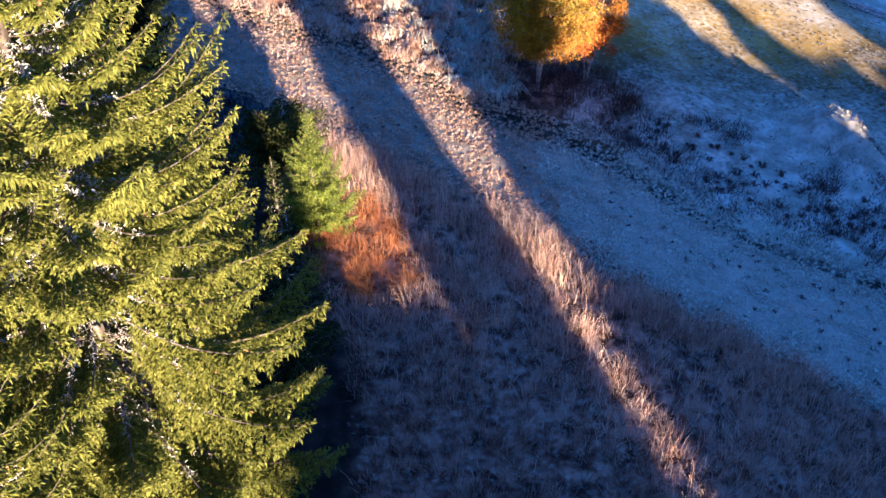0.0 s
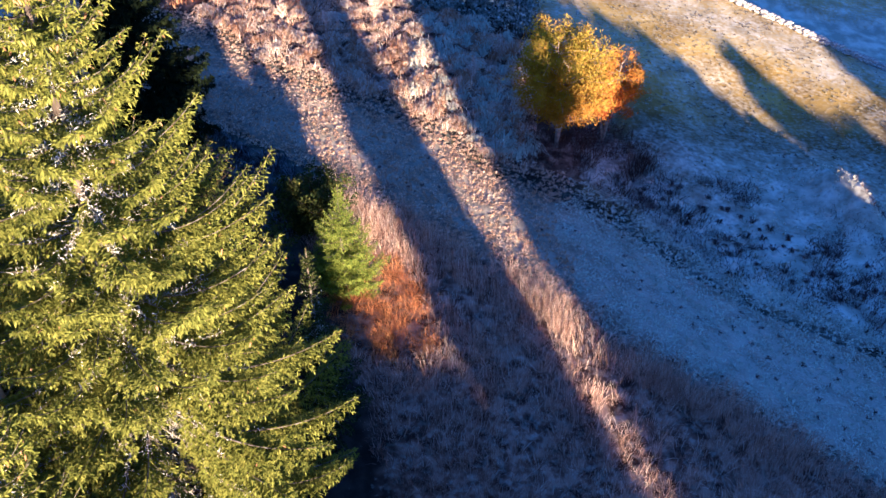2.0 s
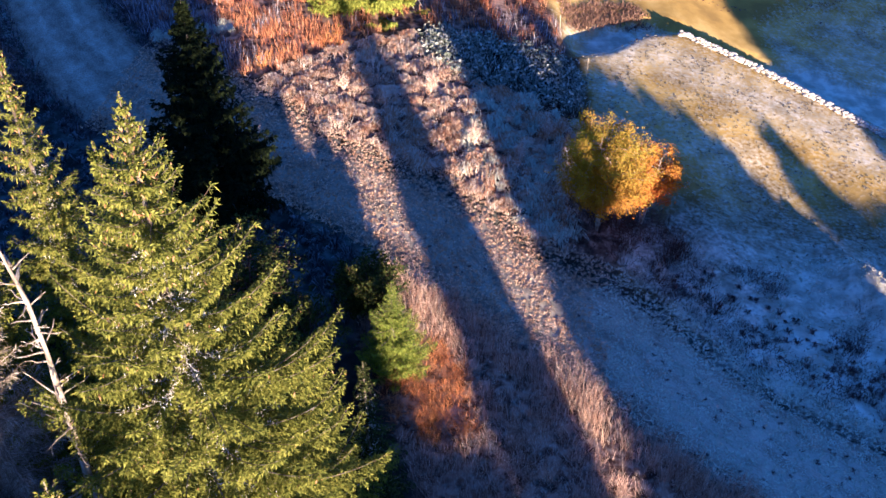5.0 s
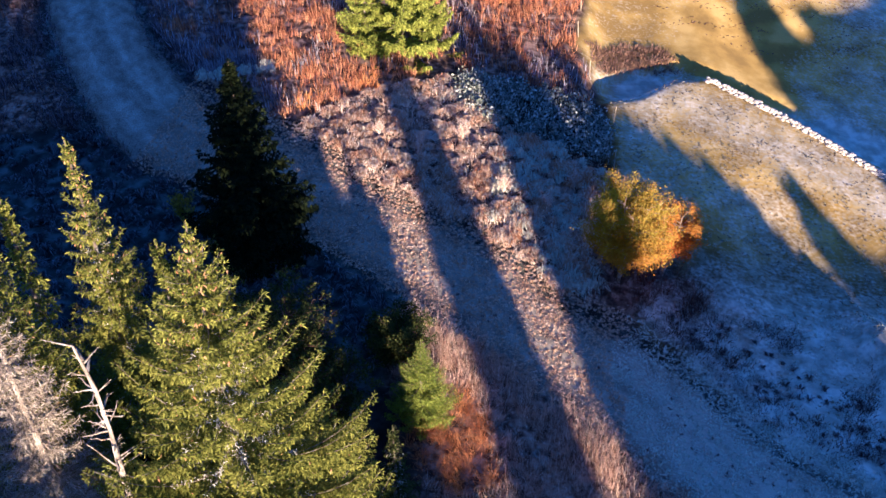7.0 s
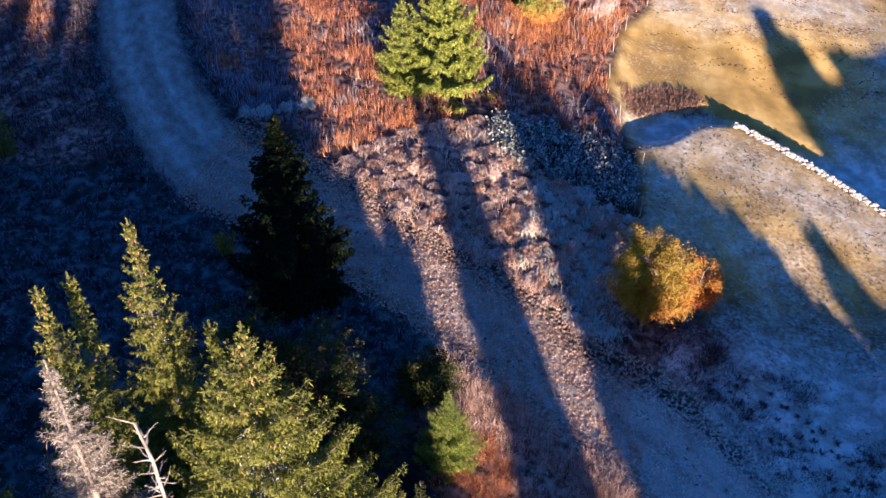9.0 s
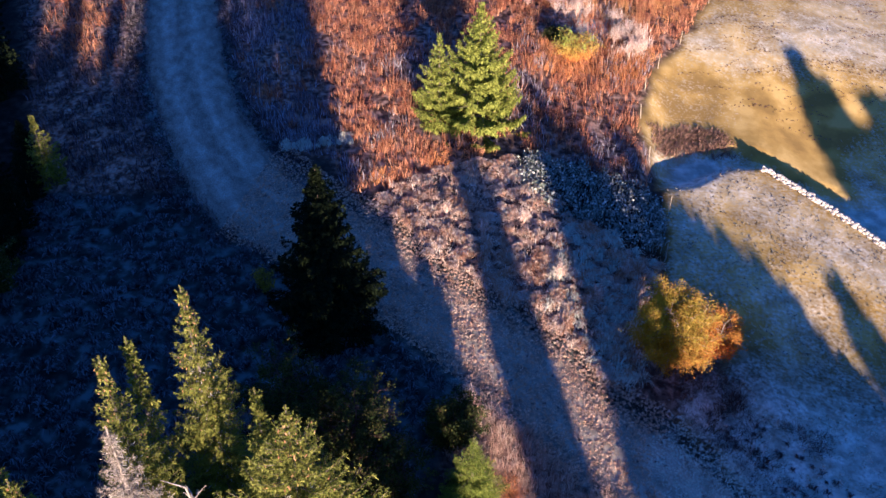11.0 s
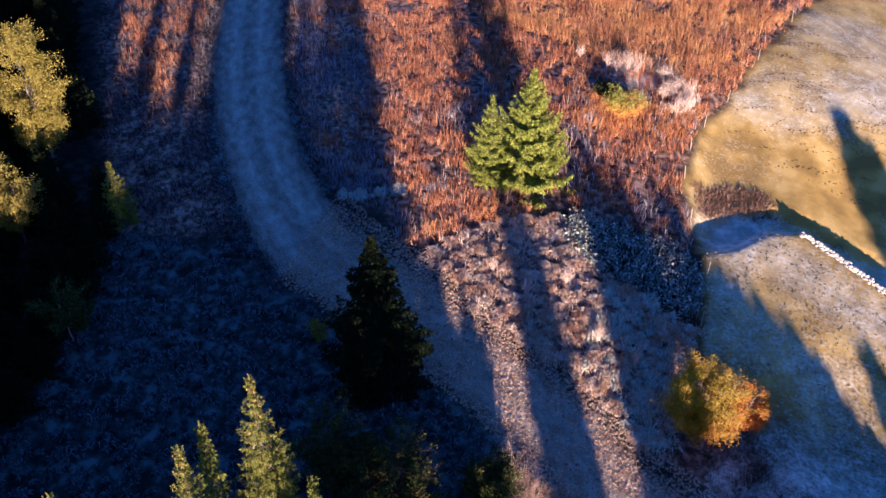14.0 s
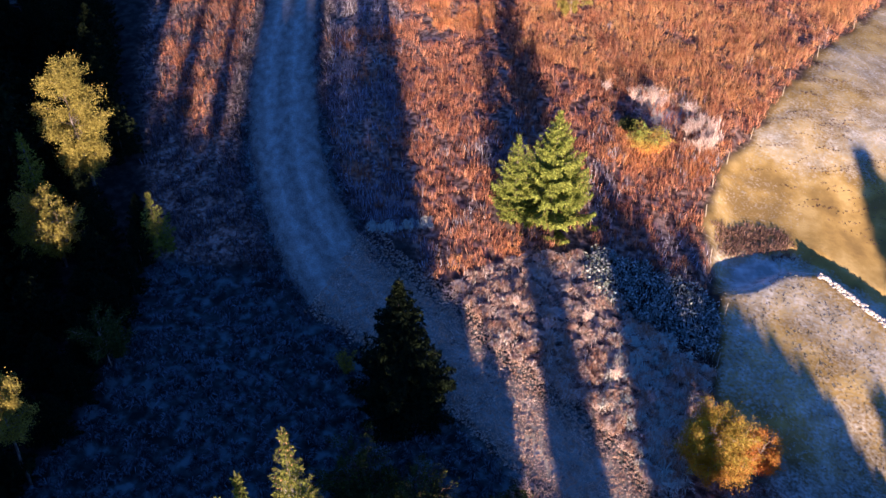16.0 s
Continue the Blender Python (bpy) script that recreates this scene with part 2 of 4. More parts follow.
M_BARK = material("spruce_bark", [(0.05, 0.038, 0.03), (0.14, 0.11, 0.09), (0.3, 0.27, 0.24)], 0.15, 0.9, bumpy=0.02, stretch=(1, 1, 0.3))
M_LICHEN = material("lichened_twigs", [(0.26, 0.23, 0.18), (0.5, 0.47, 0.42), (0.78, 0.76, 0.72)], 0.3, 0.9, island=0.5)
M_CONE = material("spruce_cones", [(0.2, 0.09, 0.03), (0.42, 0.22, 0.08), (0.55, 0.34, 0.15)], 0.2, 0.7, island=0.6)
M_DEADWOOD = material("bleached_deadwood", [(0.14, 0.11, 0.09), (0.36, 0.3, 0.25), (0.6, 0.53, 0.46)], 0.12, 0.85, bumpy=0.01, stretch=(1, 1, 0.25))
M_GREY = material("dead_spruce_twigs", [(0.12, 0.09, 0.065), (0.34, 0.28, 0.22), (0.68, 0.62, 0.54)], 0.5, 0.9, island=0.6)
M_BIRCH_LEAF = material("autumn_birch_leaves", [(0.36, 0.12, 0.004), (0.46, 0.24, 0.006), (0.34, 0.28, 0.008)], 0.9, 0.7, shine=0.12, island=0.4, through_light=0.3, rise=(0.6, 4.6, 0.4))
M_BIRCH_ORANGE = material("orange_birch_leaves", [(0.48, 0.075, 0.006), (0.52, 0.16, 0.006), (0.48, 0.25, 0.008)], 0.9, 0.7, shine=0.12, island=0.4, through_light=0.3, rise=(0.6, 4.2, 0.45))
M_GREEN_LEAF = material("fading_green_leaves", [(0.13, 0.11, 0.008), (0.28, 0.23, 0.014), (0.42, 0.35, 0.03)], 0.8, 0.6, island=0.5, through_light=0.25)
# leaf green lowered to hold the shade on bushes behind the spruces
M_BUSH_LEAF = material("shade_dulled_green_leaves", [(0.014, 0.024, 0.005), (0.04, 0.055, 0.009), (0.13, 0.12, 0.02)], 0.6, 0.7, island=0.5, through_light=0.1, shine=0.1)
M_YELLOW_LEAF = material("yellow_bush_leaves", [(0.62, 0.2, 0.02), (0.6, 0.38, 0.02), (0.3, 0.42, 0.02)], 0.8, 0.6, island=0.3, through_light=0.25, rise=(0.2, 2.4, 0.6))
M_BIRCH_BARK = material("birch_bark", [(0.13, 0.09, 0.065), (0.36, 0.26, 0.19), (0.52, 0.43, 0.36)], 0.2, 0.7, bumpy=0.005)
M_SHRUB = material("dark_shrub_twigs", [(0.03, 0.018, 0.015), (0.075, 0.04, 0.032), (0.13, 0.08, 0.065)], 0.6, 0.9, island=0.6)
M_BROWN = material("dry_brown_grass", [(0.15, 0.07, 0.045), (0.6, 0.39, 0.29), (0.9, 0.77, 0.66)], 0.7, 0.85, island=0.5, through_light=0.15)
M_FERN = material("rust_bracken", [(0.17, 0.05, 0.016), (0.46, 0.18, 0.05), (0.8, 0.42, 0.14)], 0.6, 0.85, island=0.4, through_light=0.15)
M_MEADOW = material("russet_meadow_stalks", [(0.06, 0.02, 0.014), (0.35, 0.13, 0.055), (0.72, 0.4, 0.19)], 1.4, 0.85, island=0.55, through_light=0.12)
M_GOLD = material("golden_meadow_grass", [(0.42, 0.16, 0.035), (0.64, 0.33, 0.09), (0.8, 0.54, 0.22)], 2.0, 0.85, island=0.45, through_light=0.15)
# frosted stalks, tinted darker and bluer with the meadow's shade
M_MEADOW_FROST_SHADE = material("frosted_shade_toned_stalks", [(0.03, 0.02, 0.03), (0.165, 0.135, 0.175), (0.7, 0.66, 0.74)], 1.8, 0.85, island=0.55, through_light=0.1)
# darker copy of the meadow stalks for where they lie in shade
M_MEADOW_SHADED = material("shade_darkened_stalks", [(0.014, 0.01, 0.013), (0.06, 0.046, 0.056), (0.34, 0.29, 0.34)], 2.0, 0.85, island=0.55, through_light=0.1)
# hummock grass, its colour lowered for the shade of the trees around
M_HUMMOCK = material("shade_darkened_low_grass", [(0.02, 0.02, 0.024), (0.075, 0.075, 0.083), (0.24, 0.24, 0.26)], 1.2, 0.85, island=0.45, punch=1.4)
M_TUSSOCK = material("frosted_tussock_grass", [(0.3, 0.1, 0.03), (0.56, 0.31, 0.17), (0.75, 0.61, 0.48), (0.9, 0.83, 0.76)], 1.5, 0.85, island=0.35, through_light=0.12)
M_DOCK = material("frosted_dock_leaves", [(0.06, 0.075, 0.06), (0.2, 0.22, 0.2), (0.6, 0.6, 0.56)], 0.5, 0.8, island=0.7)
M_SHORT = material("frosted_short_grass", [(0.19, 0.155, 0.08), (0.31, 0.27, 0.17), (0.54, 0.51, 0.45)], 1.5, 0.85, island=0.4)
M_DARK_TUFT = material("dark_pasture_tufts", [(0.045, 0.032, 0.034), (0.1, 0.072, 0.072), (0.24, 0.2, 0.2)], 1.2, 0.85, island=0.5)
M_WHITE_SHRUB = material("frosted_shrub_twigs", [(0.5, 0.28, 0.18), (0.72, 0.55, 0.46), (0.88, 0.82, 0.78)], 0.5, 0.85, island=0.6)
M_STONE = material("frosted_pale_stone", [(0.26, 0.23, 0.21), (0.48, 0.44, 0.41), (0.68, 0.65, 0.62)], 0.25, 0.8, bumpy=0.02)
M_POST = material("weathered_post_wood", [(0.2, 0.16, 0.11), (0.36, 0.3, 0.22), (0.48, 0.41, 0.33)], 0.1, 0.85, stretch=(1, 1, 0.2))
M_BROWN_DARK = material("dark_brown_grass", [(0.07, 0.04, 0.033), (0.32, 0.19, 0.14), (0.7, 0.53, 0.42)], 0.9, 0.85, island=0.45, through_light=0.1)
M_STRAW = material("frosted_straw", [(0.4, 0.21, 0.1), (0.66, 0.46, 0.31), (0.88, 0.76, 0.63)], 0.7, 0.85, island=0.4, through_light=0.1)
M_RIME_GRASS = material("rimed_short_grass", [(0.4, 0.385, 0.3), (0.67, 0.65, 0.53), (0.88, 0.87, 0.75)], 0.8, 0.85, island=0.3)
M_ORANGE = material("bright_orange_grass", [(0.5, 0.16, 0.03), (0.68, 0.3, 0.06), (0.8, 0.48, 0.16)], 1.0, 0.85, island=0.4, through_light=0.15)
M_BANK = material("brown_bank_weeds", [(0.05, 0.028, 0.026), (0.14, 0.08, 0.06), (0.34, 0.21, 0.14)], 0.8, 0.85, island=0.5)
M_TRACK = material("frosted_track", [(0.13, 0.105, 0.08), (0.3, 0.26, 0.205), (0.53, 0.48, 0.4)], 0.75, 0.9, bumpy=0.05, fine=0.1, lane=True, stretch=(1.2, 1.6, 1), punch=1.05)


def ground_material():
    m = bpy.data.materials.new("frosted_ground")
    m.use_nodes = True
    nt, p = m.node_tree, m.node_tree.nodes["Principled BSDF"]
    add, link = nt.nodes.new, nt.links.new
    at, fr = add("ShaderNodeAttribute"), add("ShaderNodeAttribute")
    at.attribute_name, fr.attribute_name = "zone", "frost"
    sep = add("ShaderNodeSeparateColor")
    link(at.outputs["Color"], sep.inputs[0])
    co = add("ShaderNodeTexCoord")

    def noise_ramp(size, detail, cols):
        no, ra = add("ShaderNodeTexNoise"), add("ShaderNodeValToRGB")
        no.inputs["Scale"].default_value, no.inputs["Detail"].default_value = 1 / size, detail
        link(co.outputs["Object"], no.inputs["Vector"])
        el = ra.color_ramp.elements
        while len(el) < len(cols):
            el.new(0.5)
        for k, c in enumerate(cols):
            el[k].position, el[k].color = 0.38 + 0.24 * k / (len(cols) - 1), (*c, 1)
        link(no.outputs["Fac"], ra.inputs["Fac"])
        return ra.outputs["Color"], no.outputs["Fac"]

    def mix(f, c1, c2):
        mx = add("ShaderNodeMix")
        mx.data_type = "RGBA"
        link(f, mx.inputs[0])
        link(c1, mx.inputs[6])
        link(c2, mx.inputs[7])
        return mx.outputs[2]
    # forest floor: the shade under the trees is put into this ramp
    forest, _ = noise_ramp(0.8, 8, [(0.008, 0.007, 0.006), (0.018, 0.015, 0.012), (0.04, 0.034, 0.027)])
    field, _ = noise_ramp(2.6, 6, [(0.25, 0.165, 0.035), (0.38, 0.255, 0.05), (0.52, 0.37, 0.1)])
    thatch, _ = noise_ramp(0.5, 8, [(0.04, 0.022, 0.017), (0.15, 0.09, 0.065), (0.36, 0.245, 0.185)])
    # low ground and near field: toned dark teal for their shade
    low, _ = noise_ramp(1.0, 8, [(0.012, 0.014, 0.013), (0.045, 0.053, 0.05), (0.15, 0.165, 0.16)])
    rime, _ = noise_ramp(0.9, 8, [(0.4, 0.385, 0.32), (0.56, 0.54, 0.455), (0.74, 0.715, 0.63)])
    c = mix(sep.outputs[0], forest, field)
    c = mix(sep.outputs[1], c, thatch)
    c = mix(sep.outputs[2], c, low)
    _, grain = noise_ramp(0.22, 5, [(0, 0, 0), (1, 1, 1)])
    ma, mr = add("ShaderNodeMath"), add("ShaderNodeMapRange")
    ma.operation = "ADD"
    link(fr.outputs["Fac"], ma.inputs[0])
    link(grain, ma.inputs[1])
    mr.inputs["From Min"].default_value, mr.inputs["From Max"].default_value = 0.68, 1.28
    link(ma.outputs[0], mr.inputs["Value"])
    c = mix(mr.outputs["Result"], c, rime)
    link(c, p.inputs["Base Color"])
    p.inputs["Roughness"].default_value = 0.9
    p.inputs["Specular IOR Level"].default_value = 0.2
    bp = add("ShaderNodeBump")
    bp.inputs["Strength"].default_value, bp.inputs["Distance"].default_value = 0.8, 0.03
    link(grain, bp.inputs["Height"])
    link(bp.outputs["Normal"], p.inputs["Normal"])
    return m


# ---- ground ----
def spaced(lo, hi, step, far, lo_end, hi_end):
    mid = np.arange(lo, hi + 1e-6, step)
    g = np.geomspace(step * 2, far, 26)
    return np.concatenate([(lo - g[::-1]) * (lo_end > 0) + 0, mid, hi + g])


gx, gy = spaced(-70, 50, 0.56, 1800, 1, 1), spaced(-10, 118, 0.56, 1800, 1, 1)
X, Y = np.meshgrid(gx, gy)
Z = height(X, Y)
nx, ny = len(gx), len(gy)
i, j = np.meshgrid(np.arange(ny - 1), np.arange(nx - 1), indexing="ij")
k00 = i * nx + j
tris = np.concatenate([np.stack([k00, k00 + 1, k00 + nx + 1], -1).reshape(-1, 3), np.stack([k00, k00 + nx + 1, k00 + nx], -1).reshape(-1, 3)])
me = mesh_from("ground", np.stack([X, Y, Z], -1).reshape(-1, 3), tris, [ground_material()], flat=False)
wx, wy = X + (fractal(X, Y, 1.6, 40) - 0.5) * 1.6, Y + (fractal(X, Y, 1.6, 44) - 0.5) * 1.6
z_field = inside(FIELD, wx, wy, 0.5)
z_thatch = np.clip(inside(BROWN, wx, wy) + inside(MEADOW, wx, wy) + inside(LEFT_MEADOW, wx, wy) + 0.9 * inside(TUSSOCK, wx, wy) + inside(UNDER_BIRCH, wx, wy), 0, 1)
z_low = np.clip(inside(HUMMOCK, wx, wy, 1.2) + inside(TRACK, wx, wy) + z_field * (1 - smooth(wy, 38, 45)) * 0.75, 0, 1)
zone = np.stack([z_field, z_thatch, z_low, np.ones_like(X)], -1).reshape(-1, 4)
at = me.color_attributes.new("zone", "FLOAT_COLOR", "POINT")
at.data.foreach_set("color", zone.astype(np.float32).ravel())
# frost, raised on the near field and brown slope to lighten their shade
frost = 0.25 * z_low * (1 - 1.9 * inside(HUMMOCK, wx, wy, 1.2)) + (0.2 - 0.14 * inside(MEADOW, X, Y) * smooth(X, -26, -20)) * z_thatch * (1 - inside(BROWN, X, Y)) + 0.8 * bump(X, Y, -3.2, 73.0, 2.4, 1.0) + 0.2 * inside(BROWN, X, Y) + z_field * (0.6 * (1 - smooth(Y, 32, 39.5)) + 0.3 * (1 - smooth(Y, 27, 34))) - 0.12 * inside(UNDER_BIRCH, X, Y, 1.2) + z_field * (-0.06 + 0.14 * smooth(Y, 66, 80) + 0.24 * smooth(Y, 40, 49) * (1 - smooth(Y, 57, 60)) + 0.24 * smooth(fractal(X, Y, 7, 60), 0.45, 0.75)) + z_field * (0.2 * np.exp(-((Y - 74) / 5.0) ** 2) + 0.3 * smooth(X, 3.4, 6.0) * np.exp(-((Y - 53.5 + 0.6 * (X - 10)) / 3.2) ** 2))
# unmelted frost inside the shadows' outlines, which also paints their blue tone
U, V = 0.9304 * X + 0.3665 * Y, 0.9304 * Y - 0.3665 * X
sunless = np.interp(V, [31, 32.5, 34, 37.5, 39.7, 42.4, 46, 50], [60, 28.8, 28, 27.8, 26.6, 25.2, 22.5, 20])
crest = np.interp(X, [2, 4, 5.5, 7.8, 10.2, 16, 23.5, 34], [51.2, 52.4, 53.4, 56.2, 57.3, 53.6, 48.2, 40.5])
far_side = np.interp(X, [2, 5.4, 8.2, 10.6, 15.4, 24, 34], [56.5, 58.8, 60.8, 60.4, 59.3, 57.5, 55])
frost = frost + z_field * (0.32 * smooth(U, 37.4, 38.6) * (1 - smooth(V - 0.6 * (U - 39), 52, 56)) + 0.22 * (1 - smooth(U - sunless, -0.8, 1.2)) * smooth(Y, 40, 46) * (1 - smooth(Y, 50, 53)) + 0.4 * smooth(X, 3.4, 5.0) * smooth(Y - crest, 0, 0.8) * (1 - smooth(Y - far_side, -0.9, -0.3)) + 0.1 * smooth(Y, 66, 76))
fa = me.attributes.new("frost", "FLOAT", "POINT")
fa.data.foreach_set("value", frost.astype(np.float32).ravel())
ground = tagged(new("ground", me), "frosted autumn ground of rough meadow, grazed field and forest floor", "ground", kind="structure")

# the track: a ribbon between its two edges
def along(line, n):
    line = np.array(line, float)
    s = np.concatenate([[0], np.cumsum(np.hypot(*np.diff(line, axis=0).T))])
    s /= s[-1]
    k = np.linspace(0, 1, n)
    out = np.stack([np.interp(k, s, line[:, 0]), np.interp(k, s, line[:, 1])], -1)
    for _ in range(6):
        out[1:-1] = (out[:-2] + 2 * out[1:-1] + out[2:]) / 4
    return out


lo_e, up_e = along(TRACK_LOW, 420), along(TRACK_UP, 420)
w = np.linspace(0.0, 1.0, 25)
R = lo_e[:, None] * (1 - w[None, :, None]) + up_e[:, None] * w[None, :, None]
rz = height(R[..., 0], R[..., 1]) + 0.05 * np.sin(np.pi * w)[None] + 0.0
rut = np.exp(-((w - 0.33) / 0.05) ** 2) + np.exp(-((w - 0.64) / 0.05) ** 2)
rz = rz - 0.055 * rut[None] + 0.03 + (fractal(R[..., 0], R[..., 1], 0.8, 70) - 0.5) * 0.06 - 0.12 * (np.abs(2 * w - 1) ** 8)[None]
i, j = np.meshgrid(np.arange(419), np.arange(24), indexing="ij")
k00 = i * 25 + j
tris = np.concatenate([np.stack([k00, k00 + 1, k00 + 26], -1).reshape(-1, 3), np.stack([k00, k00 + 26, k00 + 25], -1).reshape(-1, 3)])
track = new("track", mesh_from("track", np.concatenate([R, rz[..., None]], -1).reshape(-1, 3), tris[:, ::-1], [M_TRACK], flat=False))
at = track.data.attributes.new("lane", "FLOAT_VECTOR", "POINT")
wide_at = np.hypot(*(up_e - lo_e).T)
run = np.concatenate([[0], np.cumsum(np.hypot(*np.diff((lo_e + up_e) / 2, axis=0).T))])
wear = 0.08 * rut - 0.3 * np.abs(2 * w - 1) ** 4 - 0.05 * np.exp(-((w - 0.49) / 0.06) ** 2)
# besides wear, the near end is lightened to lift its shade
lane = np.stack([w[None] * wide_at[:, None], np.repeat(run[:, None] * 0.4, 25, 1), wear[None] + 0.16 * smooth(R[..., 0], 1, 9)], -1)
at.data.foreach_set("vector", lane.astype(np.float32).ravel())
tagged(track, "winding frosted grassy farm track with faint wheel ruts", "track", kind="structure")


# ---- grass and low growth ----
def scatter(poly, per_m2, seed, clump=0.0, size=2.0, keep=None):
    rng = np.random.default_rng(seed)
    q = np.array(poly)
    lo, hi = q.min(0), q.max(0)
    n = int(per_m2 * np.prod(hi - lo))
    p = rng.uniform(lo, hi, (n, 2))
    ok = inside(poly, p[:, 0], p[:, 1], 0.35) > rng.uniform(0, 1, n)
    if clump:
        ok &= smooth(fractal(p[:, 0], p[:, 1], size, seed), 0.5 - 0.3 / clump, 0.5 + 0.3 / clump) > rng.uniform(0, 1, n)
    if keep is not None:
        ok &= keep(p[:, 0], p[:, 1])
    return p[ok]


def blades(p, count, tall, wide, lean, spread, seed, two=True, bend=0.35):
    """Blades in tufts round the points p: bent strips that taper to a tip."""
    rng = np.random.default_rng(seed)
    q = np.repeat(p, count, 0)
    n = len(q)
    off = rng.normal(0, spread, (n, 2))
    q = q + off
    big = 0.75 + 0.5 * np.repeat(rng.uniform(0, 1, len(p)), count)
    h = rng.uniform(tall[0], tall[1], n) * big
    b = np.stack([q[:, 0], q[:, 1], height(q[:, 0], q[:, 1]) - 0.03], -1)
    a = rng.uniform(0, 2 * np.pi, n)
    tilt = np.stack([np.cos(a), np.sin(a)], -1) * rng.uniform(0, lean, n)[:, None] + off / (spread + 1e-6) * lean * 0.4
    s = rng.uniform(0, np.pi, n)
    side = np.stack([np.cos(s), np.sin(s), np.zeros(n)], -1) * (wide * rng.uniform(0.6, 1.3, n))[:, None] * 0.5
    tip = b + np.concatenate([tilt * h[:, None], (h * np.sqrt(np.clip(1 - (tilt ** 2).sum(1), 0.15, 1)))[:, None]], -1)
    if not two:
        v = np.stack([b - side, b + side, tip], 1)
        return v.reshape(-1, 3), (np.arange(n)[:, None] * 3 + np.array([0, 1, 2])).reshape(-1, 3)
    mid = b + (tip - b) * np.array([1 - bend, 1 - bend, 1.0]) * 0.55
    v = np.stack([b - side, b + side, mid - side * 0.75, mid + side * 0.75, tip], 1)
    k = np.arange(n)[:, None, None] * 5 + np.array([[0, 1, 3], [0, 3, 2], [2, 3, 4]])
    return v.reshape(-1, 3), k.reshape(-1, 3)


def stuff(name, pieces, mat, label, category):
    v, t = joined(pieces)
    return tagged(new(name, mesh_from(name, v, t, [mat])), label, category, kind="stuff")


tone = np.random.default_rng(78)


def near_track(x, y):
    return (inside(FERN, x, y, 0.5) < 0.5) & (smooth(0.55 * x + 0.83 * y + 5 * (fractal(x, y, 2.0, 90) - 0.5), 13.5, 21.5) > tone.uniform(0, 1, len(x)))


stuff("tall_grass", [blades(scatter(BROWN, 40, 1, 0.8, 1.1, keep=near_track), 11, (0.3, 0.8), 0.013, 0.6, 0.1, 2)], M_BROWN, "tall dry brown grass beside the track, bleached and leaning", "grass")
stuff("dark_grass", [blades(scatter(BROWN, 34, 45, 1.3, 1.1, keep=lambda x, y: ~near_track(x, y) & (inside(FERN, x, y, 0.5) < 0.5)), 9, (0.25, 0.7), 0.016, 0.7, 0.11, 46)], M_BROWN_DARK, "dark flattened brown grass of the lower slope", "grass")
EDGE = [(-6.6, 33.0), (-4.2, 31.8), (-1.9, 29.9), (0.7, 28.2), (3.0, 27.0), (5.7, 24.5), (9.0, 22.3), (11.5, 20.5), (11.0, 19.3), (8.3, 21.2), (5.1, 23.5), (2.4, 26.0), (0.2, 27.1), (-2.3, 28.8), (-4.4, 30.6), (-6.6, 31.8)]
stuff("edge_grass", [blades(scatter(EDGE, 46, 47, 0.6, 0.9, keep=lambda x, y: inside(FERN, x, y, 0.5) < 0.5), 13, (0.45, 0.95), 0.013, 0.45, 0.1, 48)], M_BROWN, "dense tall bleached grass along the lower edge of the track", "grass")
stuff("bracken", [blades(scatter(FERN, 40, 3, 1.7, 0.8), 24, (0.25, 0.65), 0.01, 0.9, 0.14, 4)], M_FERN, "rust-coloured dead bracken round the young spruce", "bracken")
pick = np.random.default_rng(77)


def russet_share(x, y):
    across = 0.93 * x + 0.366 * y
    # bluer frosted stalks take over where tree shadows cross the meadow
    mix = 0.5 * fractal(x, y, 7, 80) + 0.5 * fractal(x, y, 2.4, 83) + 0.34 * smooth(across, -0.5, 3.0) - 0.16 - 0.16 * smooth(across, 13.5, 15.5) * (1 - smooth(0.93 * y - 0.366 * x, 56, 68)) + 0.1 * smooth(y, 62, 75)
    return smooth(mix, 0.34, 0.68)


def on_russet(x, y):
    return russet_share(x, y) > pick.uniform(0, 1, len(x))


def not_russet(x, y):
    return russet_share(x, y) < pick.uniform(0, 1, len(x))


stuff("russet_stalks", [blades(scatter(MEADOW, 13, 5, 1.4, 1.1, keep=on_russet), 9, (0.35, 0.9), 0.042, 0.32, 0.13, 6, two=False)], M_MEADOW, "russet dead willowherb stalks and grass of the meadow", "grass")
stuff("frosted_stalks", [blades(scatter(MEADOW, 15, 7, 1.4, 1.1, keep=not_russet), 8, (0.35, 0.9), 0.055, 0.35, 0.13, 8, two=False)],
      M_MEADOW_FROST_SHADE, "frosted meadow grass and dead stalks, toned blue-grey for shade", "grass")
stuff("shaded_stalks", [blades(scatter(LEFT_MEADOW, 10, 9, 1.4, 1.2), 7, (0.35, 0.9), 0.06, 0.5, 0.14, 10, two=False)], M_MEADOW_SHADED, "dead stalks and grass beside the track, darkened for shade", "grass")
# brighter stalks laid under the sun streaks of the darkened west meadow
WEST_SUN_STREAKS = [(-55, 82), (-49, 66), (-44, 57.5), (-37.5, 56), (-41, 66), (-46, 82), (-50, 96), (-58, 98)]
stuff("russet_stalks", [blades(scatter(WEST_SUN_STREAKS, 9, 21, 1.6, 1.2), 8, (0.4, 0.95), 0.045, 0.4, 0.16, 22, two=False)], M_MEADOW, "orange-brown dead stalks laid where sun streaks reach the far track", "grass")
GOLD = [(-18, 78), (-6, 74), (2.5, 72), (5.6, 79), (8.2, 87), (15.2, 104), (16, 116), (-24, 116), (-20, 92)]
